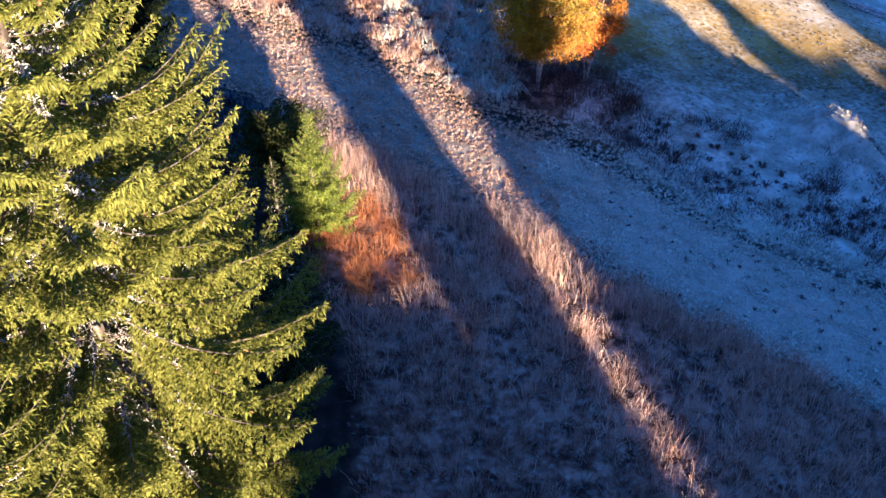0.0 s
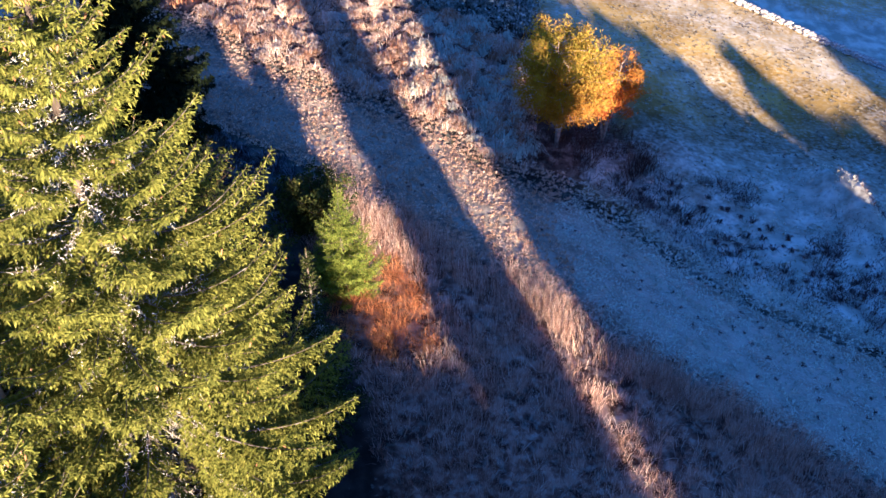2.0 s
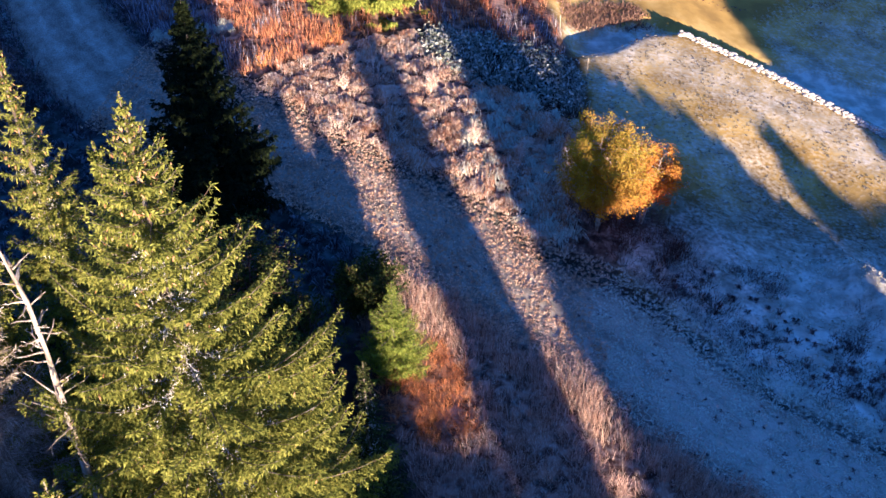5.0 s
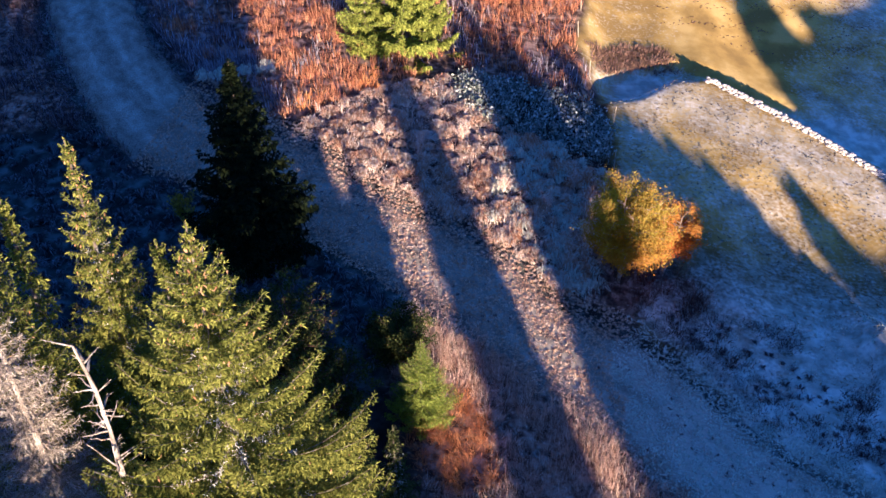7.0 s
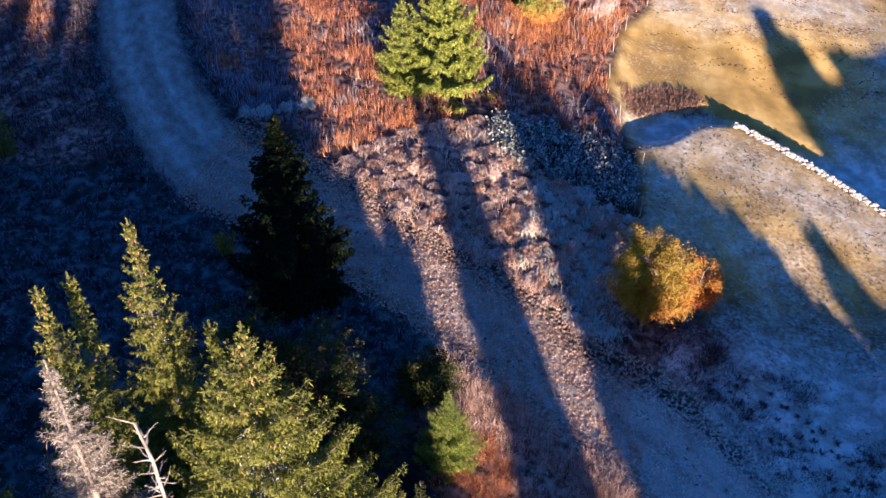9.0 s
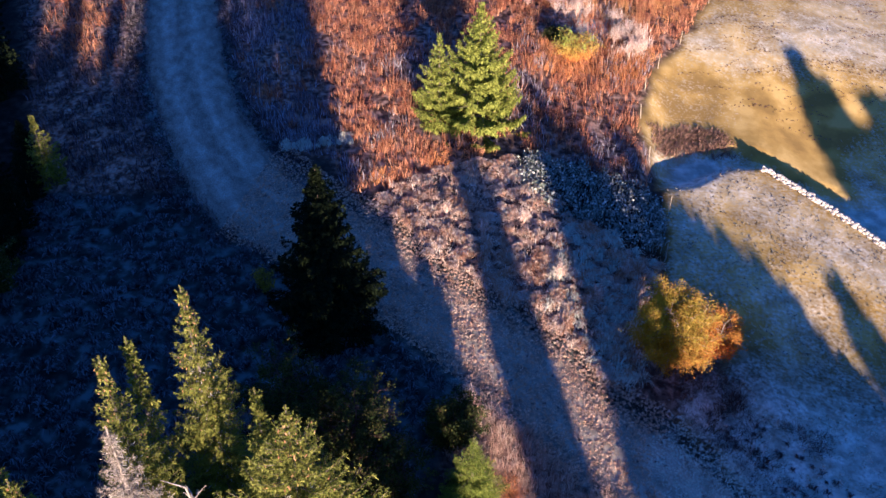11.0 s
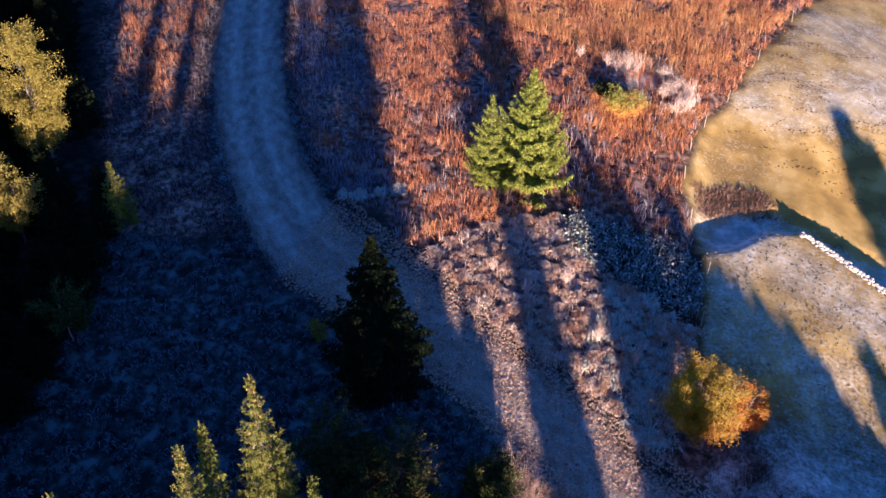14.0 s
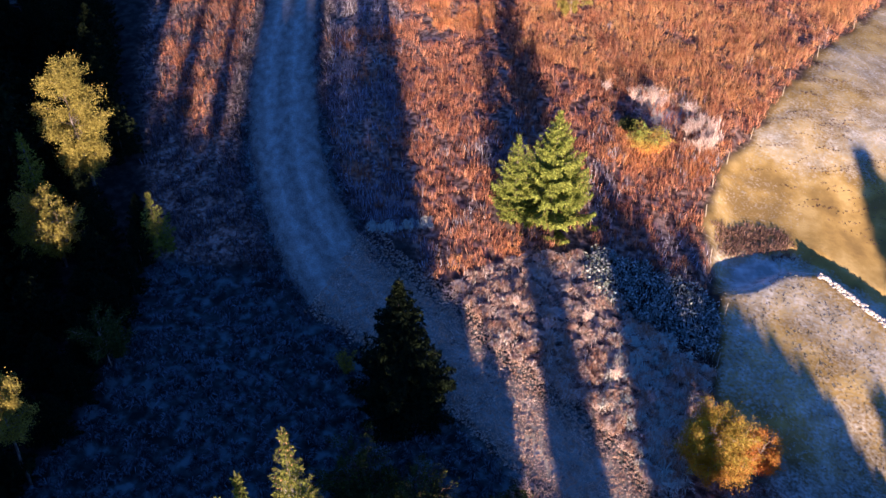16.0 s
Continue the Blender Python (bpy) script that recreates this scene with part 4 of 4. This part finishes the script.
spruce(-12.3, 55.6, 9.2, 2.5, 108, "smaller sunlit spruce beside a bushy one", cones=False, mat=M_NEEDLE_SUNLIT, foot=0.2, gap=0.6, per=9, wide=0.34, step=0.11, finger=0.2, fat=0.027, dense=0.075, up=0.5, hang=0.5, cap=0.85)


def dead_spruce(x, y, top, r, seed):
    z = ground_z(x, y)
    tree = thing("dead_spruce", x, y, z, 0, "dead grey spruce bristling with lichened twigs", "tree")
    trunk, limbs, needles, _, inner = spruce_mesh(top - z, r, seed, foot=1.5, gap=0.6, per=8, wide=0.26, step=0.1, finger=0.2, fat=0.0075, start=0.1, hang=0.8, up=0.4, skip=0.2, dense=0.07)
    part("trunk", *trunk, M_DEADWOOD, tree, flat=False)
    part("branchwork", *limbs, M_DEADWOOD, tree, kind="stuff")
    part("twig_growth", *needles, M_GREY, tree, "grey bare twigs with lichen", kind="stuff")
    return tree


def snag(x, y, top, seed):
    rng = np.random.default_rng(seed)
    z = ground_z(x, y)
    h = top - z
    tree = thing("snag", x, y, z, 0, "bare bleached dead trunk with broken side branches", "tree")
    s = np.linspace(0, 1, 12)
    line = np.stack([rng.normal(0, 0.03, 12), rng.normal(0, 0.03, 12), -0.2 + s * (h + 0.2)], -1)
    line[-1, 0] -= 0.12
    line[-1, 2] -= 0.05
    part("trunk", *tube(line, (0.13 * (1 - s) ** 0.8 + 0.03) * (1 + 0.2 * np.sin(s * 37)), 8), M_DEADWOOD, tree, flat=False)
    tip = np.array([line[-1], line[-1] + [-0.35, 0, 0.05], line[-1] + [-0.75, 0, 0.12]])
    part("branch", *tube(tip, [0.03, 0.02, 0.008], 4), M_DEADWOOD, tree)
    for b in range(70):
        zz = h * (0.3 + 0.68 * rng.uniform())
        k = 1 - zz / h
        L = (0.35 + 2.2 * k) * rng.uniform(0.5, 1.1)
        az = rng.uniform(0, 2 * np.pi)
        t = np.linspace(0, 1, 5)
        p = np.outer(t * L, [math.cos(az), math.sin(az), 0]) + rng.normal(0, 0.03, (5, 3)) * t[:, None]
        p[:, 2] += zz + L * (0.15 * t + 0.25 * t ** 2 * rng.uniform(-0.5, 1))
        pieces = [tube(p, 0.026 * (1 - t) + 0.007, 4)]
        for q in (0.5, 0.75):
            if rng.uniform() < 0.6:
                o = np.array([np.interp(q, t, p[:, m]) for m in range(3)])
                e = o + np.array([math.cos(az + rng.choice([-0.8, 0.8])), math.sin(az + 0.3), rng.uniform(-0.2, 0.5)]) * L * 0.28
                pieces.append(tube([o, (o + e) / 2 + rng.normal(0, 0.02, 3), e], [0.011, 0.008, 0.004], 3))
        part("branch", *joined(pieces), M_DEADWOOD, tree)
    return tree


dead_spruce(-13.05, 14.9, 17.5, 4.0, 111)
snag(-10.4, 14.2, 16.4, 112)


def leafy(name, x, y, top, r, seed, label, leaf_mat, bark, trunks=1, leaf=0.11, count=9000, low=0.3, tall=1.0, category="tree", splay=0.12, spray=0.3, boughs=0):
    """A broadleaf tree or bush: trunks, forking limbs and leaves round the limb ends."""
    rng = np.random.default_rng(seed)
    z = ground_z(x, y)
    h = top - z
    tree = thing(name, x, y, z, 0, label, category)
    ends, limbs = [], []
    for q in range(trunks):
        a0 = rng.uniform(0, 6.28)
        lean = np.array([math.cos(a0), math.sin(a0)]) * splay * h * (0.3 if trunks == 1 else 1)
        hh = h * (1 if q == 0 else rng.uniform(0.6, 0.9))
        s = np.linspace(0, 1, 9)
        line = np.concatenate([np.outer(s ** 1.3, lean) + rng.normal(0, 0.02, (9, 2)) * h * 0.15, (s * hh * 0.9 - 0.1)[:, None]], -1)
        part("trunk", *tube(line, (0.009 * h + 0.012) * (1 - s) ** 0.8 + 0.01, 7), bark, tree, flat=False)
        for b in range(boughs or int(28 + 3 * h)):
            f = rng.uniform(low, 0.97)
            o = np.array([np.interp(f, s, line[:, m]) for m in range(3)])
            g = (f - low) / (1 - low)
            L = r * (0.35 + 0.75 * math.sin(math.pi * (0.18 + 0.72 * g))) * rng.uniform(0.5, 1.05)
            az = rng.uniform(0, 6.28)
            t = np.linspace(0, 1, 5)
            p = o + np.outer(t * L, [math.cos(az), math.sin(az), 0])
            p[:, 2] += L * tall * (0.55 * t + 0.1 * rng.normal() * t ** 2)
            p[1:] += rng.normal(0, 0.04 * L, (4, 3))
            limbs.append(tube(p, 0.006 + 0.011 * L * (1 - t), 4))
            for m in range(5):
                u = rng.uniform(0.35, 1)
                c = np.array([np.interp(u, t, p[:, n]) for n in range(3)])
                e = c + (rng.normal(0, 0.3, 3) + np.array([math.cos(az), math.sin(az), 0.45]) * 0.5) * L * 0.45
                limbs.append(tube([c, (c + e) / 2 + rng.normal(0, 0.02, 3), e], [0.009, 0.006, 0.003], 3))
                ends.append((c, e))
    part("branchwork", *joined(limbs), bark, tree, kind="stuff")
    k = rng.integers(0, len(ends), count)
    c, e = np.array([q[0] for q in ends])[k], np.array([q[1] for q in ends])[k]
    f = rng.uniform(0.1, 1.1, (count, 1))
    pts = c * (1 - f) + e * f + rng.normal(0, spray * 0.33, (count, 3))
    part("foliage", *leaf_cards(pts, leaf, seed + 1), leaf_mat, tree, kind="stuff")
    return tree


leafy("birch", 4.15, 36.9, 6.2, 1.85, 121, "small birch in golden autumn leaf above dark shrubs", M_BIRCH_LEAF, M_BIRCH_BARK, trunks=3, count=60000, leaf=0.09, low=0.38, splay=0.08, spray=0.46, boughs=58)
leafy("birch", 6.4, 38.0, 4.8, 1.15, 122, "low forked birch with orange leaves and pale stems", M_BIRCH_ORANGE, M_BIRCH_BARK, trunks=3, count=24000, leaf=0.08, low=0.42, splay=0.16, spray=0.34, boughs=34)


# ---- wood at the edge of the meadow ----
leafy("birch", -43.6, 48.0, 14.4, 2.0, 131, "tall birch with sunlit yellow-green leaves at the wood's edge", M_GREEN_LEAF, M_BARK, count=46000, leaf=0.115, low=0.22, tall=1.3, spray=0.65)
leafy("rowan", -42.9, 40.2, 8.2, 1.5, 132, "small yellowing tree at the edge of the wood", M_GREEN_LEAF, M_BARK, trunks=2, count=14000, leaf=0.12, spray=0.4)
leafy("rowan", -41.4, 40.6, 7.4, 1.7, 133, "small yellowing tree in the dark wood edge", M_GREEN_LEAF, M_BARK, trunks=2, count=12000, leaf=0.12, spray=0.4)
spruce(-35.9, 44.2, 6.7, 1.9, 134, "small thin spruce at the edge of the meadow", name="young_spruce", cones=False, foot=0.3, gap=0.5, per=6, step=0.14, finger=0.2, fat=0.03, up=0.4)
spruce(-44.6, 43.4, 10.6, 2.2, 145, "half-lit thin spruce at the edge of the wood", cones=False, foot=0.6, gap=0.7, per=6, step=0.14, finger=0.24, fat=0.035, up=0.4, dense=0.1)
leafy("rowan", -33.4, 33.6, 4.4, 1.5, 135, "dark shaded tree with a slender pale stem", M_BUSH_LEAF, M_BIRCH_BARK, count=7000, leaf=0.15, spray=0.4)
leafy("rowan", -33.0, 24.4, 10.2, 1.4, 136, "sunlit yellow-leaved tree above the dark wood", M_GREEN_LEAF, M_BARK, trunks=1, count=14000, low=0.5, leaf=0.1, spray=0.4)
# hazels take darker leaves and twigs that stand in for their shade
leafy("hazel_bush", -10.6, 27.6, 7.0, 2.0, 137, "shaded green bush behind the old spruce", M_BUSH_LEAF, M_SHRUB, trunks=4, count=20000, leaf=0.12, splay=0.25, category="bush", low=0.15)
# this low bush is added to throw shade on the track behind it
leafy("hazel_bush", -6.0, 29.7, 3.3, 1.25, 144, "low bush added behind a young spruce to shade the track", M_BUSH_LEAF, M_SHRUB, trunks=4, count=16000, leaf=0.12, splay=0.22, category="bush", low=0.12)
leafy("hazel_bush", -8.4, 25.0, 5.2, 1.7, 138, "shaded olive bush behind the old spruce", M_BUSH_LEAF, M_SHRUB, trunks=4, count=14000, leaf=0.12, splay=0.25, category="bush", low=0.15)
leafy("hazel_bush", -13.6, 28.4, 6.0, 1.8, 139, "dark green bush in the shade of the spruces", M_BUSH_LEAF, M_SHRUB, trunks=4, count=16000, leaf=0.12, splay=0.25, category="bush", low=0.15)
leafy("sapling", -18.6, 37.6, 2.7, 0.6, 140, "small yellow-green sapling beside the shaded spruce", M_GREEN_LEAF, M_BARK, count=1300, leaf=0.12, category="bush", low=0.2)
leafy("willow_bush", -4.0, 66.4, 4.3, 1.45, 141, "low willow bush in yellow autumn leaf", M_YELLOW_LEAF, M_BARK, trunks=5, count=9000, leaf=0.12, splay=0.3, category="bush", low=0.15)
leafy("willow_bush", -5.9, 68.6, 3.6, 0.8, 142, "low willow bush still partly green", M_BUSH_LEAF, M_BARK, trunks=3, count=2200, leaf=0.16, splay=0.3, category="bush", low=0.15)
leafy("birch", -14.4, 85.0, 7.6, 1.7, 143, "slender young birch with yellow-green leaves in the meadow", M_GREEN_LEAF, M_BIRCH_BARK, count=9000, leaf=0.13, low=0.15)


def frosted_shrub(x, y, tall, wide, seed):
    rng = np.random.default_rng(seed)
    z = ground_z(x, y)
    shrub = thing("frosted_shrub", x, y, z, 0, "leafless shrub white with hoar frost", "shrub", "frosted shrubs in the meadow")
    pieces = []
    for q in range(16):
        a, s = rng.uniform(0, 6.28), rng.uniform(0.1, 1) * wide
        e = np.array([math.cos(a) * s, math.sin(a) * s, tall * rng.uniform(0.6, 1.1)])
        pieces.append(tube([np.zeros(3), e * [0.35, 0.35, 0.5] + rng.normal(0, 0.05, 3), e], [0.012, 0.009, 0.005], 3))
        for m in range(6):
            o = e * rng.uniform(0.5, 1)
            pieces.append(tube([o, o + rng.normal(0, 0.14, 3) + [0, 0, 0.12], o + rng.normal(0, 0.2, 3) + [0, 0, 0.25]], [0.009, 0.008, 0.004], 3))
    part("branchwork", *joined(pieces), M_WHITE_SHRUB, shrub, kind="stuff")
    return shrub


spot = np.random.default_rng(149)
for q in range(24):
    x, y = spot.normal(-0.2, 0.8), spot.normal(69.4, 1.7)
    if q > 15:
        x, y = spot.normal(-4.2, 1.8), spot.normal(73.4, 0.7)
    k = spot.uniform(0.6, 1.15)
    frosted_shrub(min(x, 1.3), y, 1.3 * k, 0.55 * k, 220 + q)
for q, (x, y, s) in enumerate([(-7.2, 44.5, 1.0), (-2.2, 42.2, 0.9), (0.2, 41.0, 0.9), (-4.9, 46.2, 0.8), (1.6, 43.6, 0.8), (-9.8, 46.2, 0.6)]):
    frosted_shrub(x, y, 1.4 * s, 0.5 * s, 170 + q)

ring = [(-1.8, 66.5), (0.8, 66.8), (2.2, 70.2), (1.2, 72.5), (-2.5, 75.2), (-6.0, 74.8), (-5.2, 73.4), (-2.0, 73.2), (-0.8, 71.0), (-1.4, 69.0)]
stuff("frosted_stems", [blades(scatter(ring, 5, 145), 5, (0.4, 0.95), 0.05, 0.3, 0.16, 146)], M_WHITE_SHRUB, "pale frosted dead stems round a frosted hollow of the meadow", "weeds")


def field_streaks(n, seed):
    rng = np.random.default_rng(seed)
    out = []
    for q in range(n):
        x, y = rng.uniform(4, 26), rng.uniform(64, 88)
        a, m = rng.normal(0.35, 0.25), int(rng.integers(4, 13))
        s = np.arange(m) * 0.33
        out.append(np.stack([x + s * math.cos(a) + rng.normal(0, 0.1, m), y + s * math.sin(a) + rng.normal(0, 0.1, m)], -1))
    p = np.concatenate(out)
    return p[inside(FIELD, p[:, 0], p[:, 1], 0.3) > 0.9]


stuff("field_tufts", [mounds(field_streaks(120, 147), 6, 0.11, 0.045, 0.04, 148)], M_BANK, "short dark tufts in broken lines on the grazed field", "grass")

# ---- spruces behind the viewpoint, whose shadows fall across the ground ----
# across the sun's way, tip of the shadow on the level, crown width
EAST_ROW = [(20.5, 54, 3.5), (20.9, 67, 2.0), (21.6, 65, 3), (22.5, 53, 6), (23.5, 50, 5), (24.4, 47.5, 7), (25.5, 44.5, 6), (26.2, 42, 4), (26.9, 39, 3.4), (27.4, 35.5, 2.6), (30.7, 37, 4.2), (27.7, 30, 3.4), (28.8, 22.2, 5), (30.2, 25, 4.4),
            (31.4, 23.5, 5), (33, 22.5, 6), (35.5, 21, 6), (38, 22, 6), (39, 73, 5.5), (40.4, 64, 3), (41.7, 49, 5), (43.4, 58, 6), (44.9, 56.5, 6), (46.2, 55, 8), (48, 55.5, 8), (50, 56, 9),
            (54, 60, 9), (21, 42, 5.5), (24, 30, 7), (26.5, 22, 5)]
MIDDLE_ROW = [(10.9, 63, 2.1), (15.2, 74, 3.0), (16.4, 77, 2.6), (14.9, 34, 5), (3.4, 58, 5.2), (4.2, 61, 1.7), (4.4, 27, 6), (6, 24.5, 7), (7.5, 23.5, 6), (0, 24, 6), (-4, 26, 6),
              (19.5, 40, 7), (17.6, 42, 6)]
WEST_ROW = [(-8.5, 32, 6), (-5.6, 92, 5), (-6.4, 74, 5), (-8.5, 122, 5.5), (-11, 128, 5), (-9, 95, 6), (-13.3, 86, 3.5), (-14.7, 120, 2.2), (-16.2, 86, 4),
            (-18, 120, 2.4), (-19.6, 92, 4), (-21.2, 84, 4), (-22.8, 79, 6), (-25.4, 130, 3.8), (-28, 160, 6.4), (-31, 165, 8), (-34.5, 165, 8),
            (-38, 165, 8), (-42, 165, 8), (-46, 165, 8), (-50, 165, 8)]
# spruces with a bare lower trunk: the same numbers and the share of the height that is bare
HIGH_ROW = [(9.45, 80, 1.3, 0.42), (10.4, 72, 1.1, 0.7)]
cot = 1 / math.tan(e_)


def shade_place(q, u, tip):
    d = -22.0 + (q * 37 % 7 - 3) * 0.6
    x, y = u * math.cos(a_) - d * math.sin(a_), u * math.sin(a_) + d * math.cos(a_)
    z = ground_z(x, y)
    return x, y, z, (tip - d) / cot - z


for q, (u, tip, r, clear) in enumerate(HIGH_ROW):
    x, y, z, h = shade_place(q, u, tip)
    high = thing("spruce", x, y, z, 0, "spruce with a bare lower trunk in the dark row", "tree", "row of spruces along the slope")
    trunk, limbs, needles, _, _ = spruce_mesh(h, r, 192 + q, foot=h * clear, gap=0.4, per=8, wide=0.3, step=0.3, finger=0.4, fat=0.12, dense=0.25, start=0.1, skip=0.0)
    part("trunk", *trunk, M_BARK, high, flat=False)
    part("branchwork", *limbs, M_BARK, high, kind="stuff")
    part("foliage", *needles, M_NEEDLE, high, kind="stuff")
trunk, limbs, needles, _, _ = spruce_mesh(20.0, 4.0, 190, foot=0.6, gap=0.62, per=8, wide=0.24, step=0.8, finger=0.8, fat=0.28, dense=0.5, start=0.1, skip=0.0)
first_shade = None
for q, (u, tip, r) in enumerate(MIDDLE_ROW + EAST_ROW + WEST_ROW):
    x, y, z, h = shade_place(q, u, tip)
    place = pose(x, y, z, 0, 0, q * 67) @ Matrix.Diagonal((r / 4.0, r / 4.0, h / 20.0, 1))
    if first_shade is None:
        first_shade = thing("spruce", 0, 0, 0, 0, "spruce of the dark row that shades the slope", "tree", "row of spruces along the slope")
        part("trunk", *trunk, M_BARK, first_shade, flat=False)
        part("branchwork", *limbs, M_BARK, first_shade, kind="stuff")
        part("foliage", *needles, M_NEEDLE, first_shade, kind="stuff")
        first_shade.matrix_world = place
    else:
        ob = copy_thing(first_shade, Matrix.Identity(4))
        ob.matrix_basis = place

# further spruces of the wood
rng = np.random.default_rng(300)
wood_spruce = spruce(-47.0, 30.0, 11.5, 4.6, 191, "spruce of the shaded wood, its needles darkened to match", cones=False, mat=M_NEEDLE_SHADED, wood=M_NEEDLE_SHADED, foot=0.3, gap=0.7, per=8, wide=0.28, step=0.36, finger=0.42, fat=0.12, dense=0.28)
edge = [(-30.5, 18), (-31.8, 24), (-33.2, 28.5), (-33.0, 32.5), (-34.4, 38), (-37.0, 42), (-40.4, 48), (-48, 58), (-56.5, 70), (-62, 79), (-72, 79), (-66, 50), (-52, 20)]
wood, tries = [], 0
while len(wood) < 120 and tries < 9000:
    tries += 1
    x, y = rng.uniform(-66, -30), rng.uniform(18, 75)
    if inside(edge, np.array([x]), np.array([y]), 0.5)[0] > 0.5 and all(math.hypot(x - p, y - q) > 2.1 for p, q in wood) and math.hypot(x + 43.6, y - 48) > 3.0:
        wood.append((x, y))
        tall = rng.uniform(8.0, 13.0) if x + 0.9 * (y - 48) < -50 else rng.uniform(4.0, 7.0)
        if -28 < 0.93 * x + 0.366 * y < -19 and 0.93 * y - 0.366 * x < 60:
            tall = rng.uniform(3.2, 5.4)
        z = ground_z(x, y)
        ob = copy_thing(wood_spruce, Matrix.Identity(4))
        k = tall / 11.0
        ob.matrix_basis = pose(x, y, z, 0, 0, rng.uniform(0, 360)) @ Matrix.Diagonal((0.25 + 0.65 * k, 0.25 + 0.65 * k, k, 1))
        tagged(ob, "spruce of the shaded wood, its needles darkened to match", group="spruces of the wood")
# the wood_spruce copies here are added to blacken shaded gaps between trees
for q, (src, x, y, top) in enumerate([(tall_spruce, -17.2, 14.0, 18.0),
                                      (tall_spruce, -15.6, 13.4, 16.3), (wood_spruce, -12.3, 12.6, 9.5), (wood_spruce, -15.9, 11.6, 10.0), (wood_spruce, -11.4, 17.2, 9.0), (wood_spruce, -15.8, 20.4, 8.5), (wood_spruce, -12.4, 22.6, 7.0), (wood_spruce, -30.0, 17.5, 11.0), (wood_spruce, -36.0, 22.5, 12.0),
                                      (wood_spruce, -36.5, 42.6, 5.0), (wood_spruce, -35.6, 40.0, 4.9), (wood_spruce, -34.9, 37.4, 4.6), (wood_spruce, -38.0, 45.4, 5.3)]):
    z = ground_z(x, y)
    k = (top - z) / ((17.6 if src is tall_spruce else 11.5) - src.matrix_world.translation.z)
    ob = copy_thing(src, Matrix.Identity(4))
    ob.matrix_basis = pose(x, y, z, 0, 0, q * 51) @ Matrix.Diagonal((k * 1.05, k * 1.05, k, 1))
    tagged(ob, "spruce copied in to fill the shaded edge of the wood", group="spruces of the wood")


# ---- row of stones and fence ----
def stone_mesh(seed):
    rng = np.random.default_rng(seed)
    bm = bmesh.new()
    bmesh.ops.create_icosphere(bm, subdivisions=2, radius=0.5)
    for v in bm.verts:
        d = v.co.normalized()
        k = 1 + 0.28 * noise.noise(d * 1.3 + Vector((seed, 0, 0))) + 0.12 * noise.noise(d * 3.1 + Vector((0, seed, 0)))
        v.co = d * 0.5 * k
        v.co.z = max(v.co.z, -0.34) * 0.8
    me = bpy.data.meshes.new("stone")
    bm.to_mesh(me)
    bm.free()
    me.materials.append(M_STONE)
    return me


stones = [stone_mesh(s) for s in range(6)]
row = thing("stone_row", 16.5, 52.7, ground_z(16.5, 52.7), 0, "low row of frost-white field stones on the crest of the field", "stone wall")
rng = np.random.default_rng(201)
s = 0.0
while s < 24.0:
    k = s / 16.46
    x = 10.2 + 13.3 * k
    y = 57.3 - 9.7 * k + 0.3 * math.sin(s * 0.32)
    for lay, (across, up) in enumerate([(-0.1, 0.0), (0.1, 0.0), (0.0, 0.16)]):
        size = rng.uniform(0.23, 0.33)
        px, py = x + 0.59 * across + rng.normal(0, 0.05), y + 0.81 * across + rng.normal(0, 0.05)
        ob = new("stone", stones[int(rng.integers(0, 6))])
        ob.parent = row
        ob.matrix_basis = row.matrix_world.inverted() @ pose(px, py, max(ground_z(px, py), ground_z(x, y) - 0.06) + 0.07 + up, rng.uniform(-20, 20), rng.uniform(-20, 20), rng.uniform(-70, 0)) @ Matrix.Diagonal((size * 1.4, size, size * 0.85, 1))
    s += rng.uniform(0.22, 0.27)

FENCE = [(16.0, 103.8), (12.4, 95.2), (8.9, 86.8), (6.1, 78.5), (3.95, 71.4), (2.4, 67.4), (1.6, 63.9), (1.5, 60.3), (2.4, 56.2), (3.9, 50.5), (3.9, 45.8)]
for q, (x, y) in enumerate(FENCE):
    z = ground_z(x, y)
    post = new("fence_post", mesh_from("fence_post", *tube([(0, 0, -0.3), (0.01, 0, 0.5), (0.02, 0.01, 1.05 + 0.1 * (q % 3)), (0.02, 0.01, 1.09 + 0.1 * (q % 3))], [0.035, 0.034, 0.03, 0.01], 7), [M_POST]))
    post.matrix_world = pose(x, y, z, (q * 53 % 17) - 8, (q * 31 % 15) - 7, q * 40)
    tagged(post, "thin weathered wooden fence post at the field's edge", "post", "fence posts along the field")
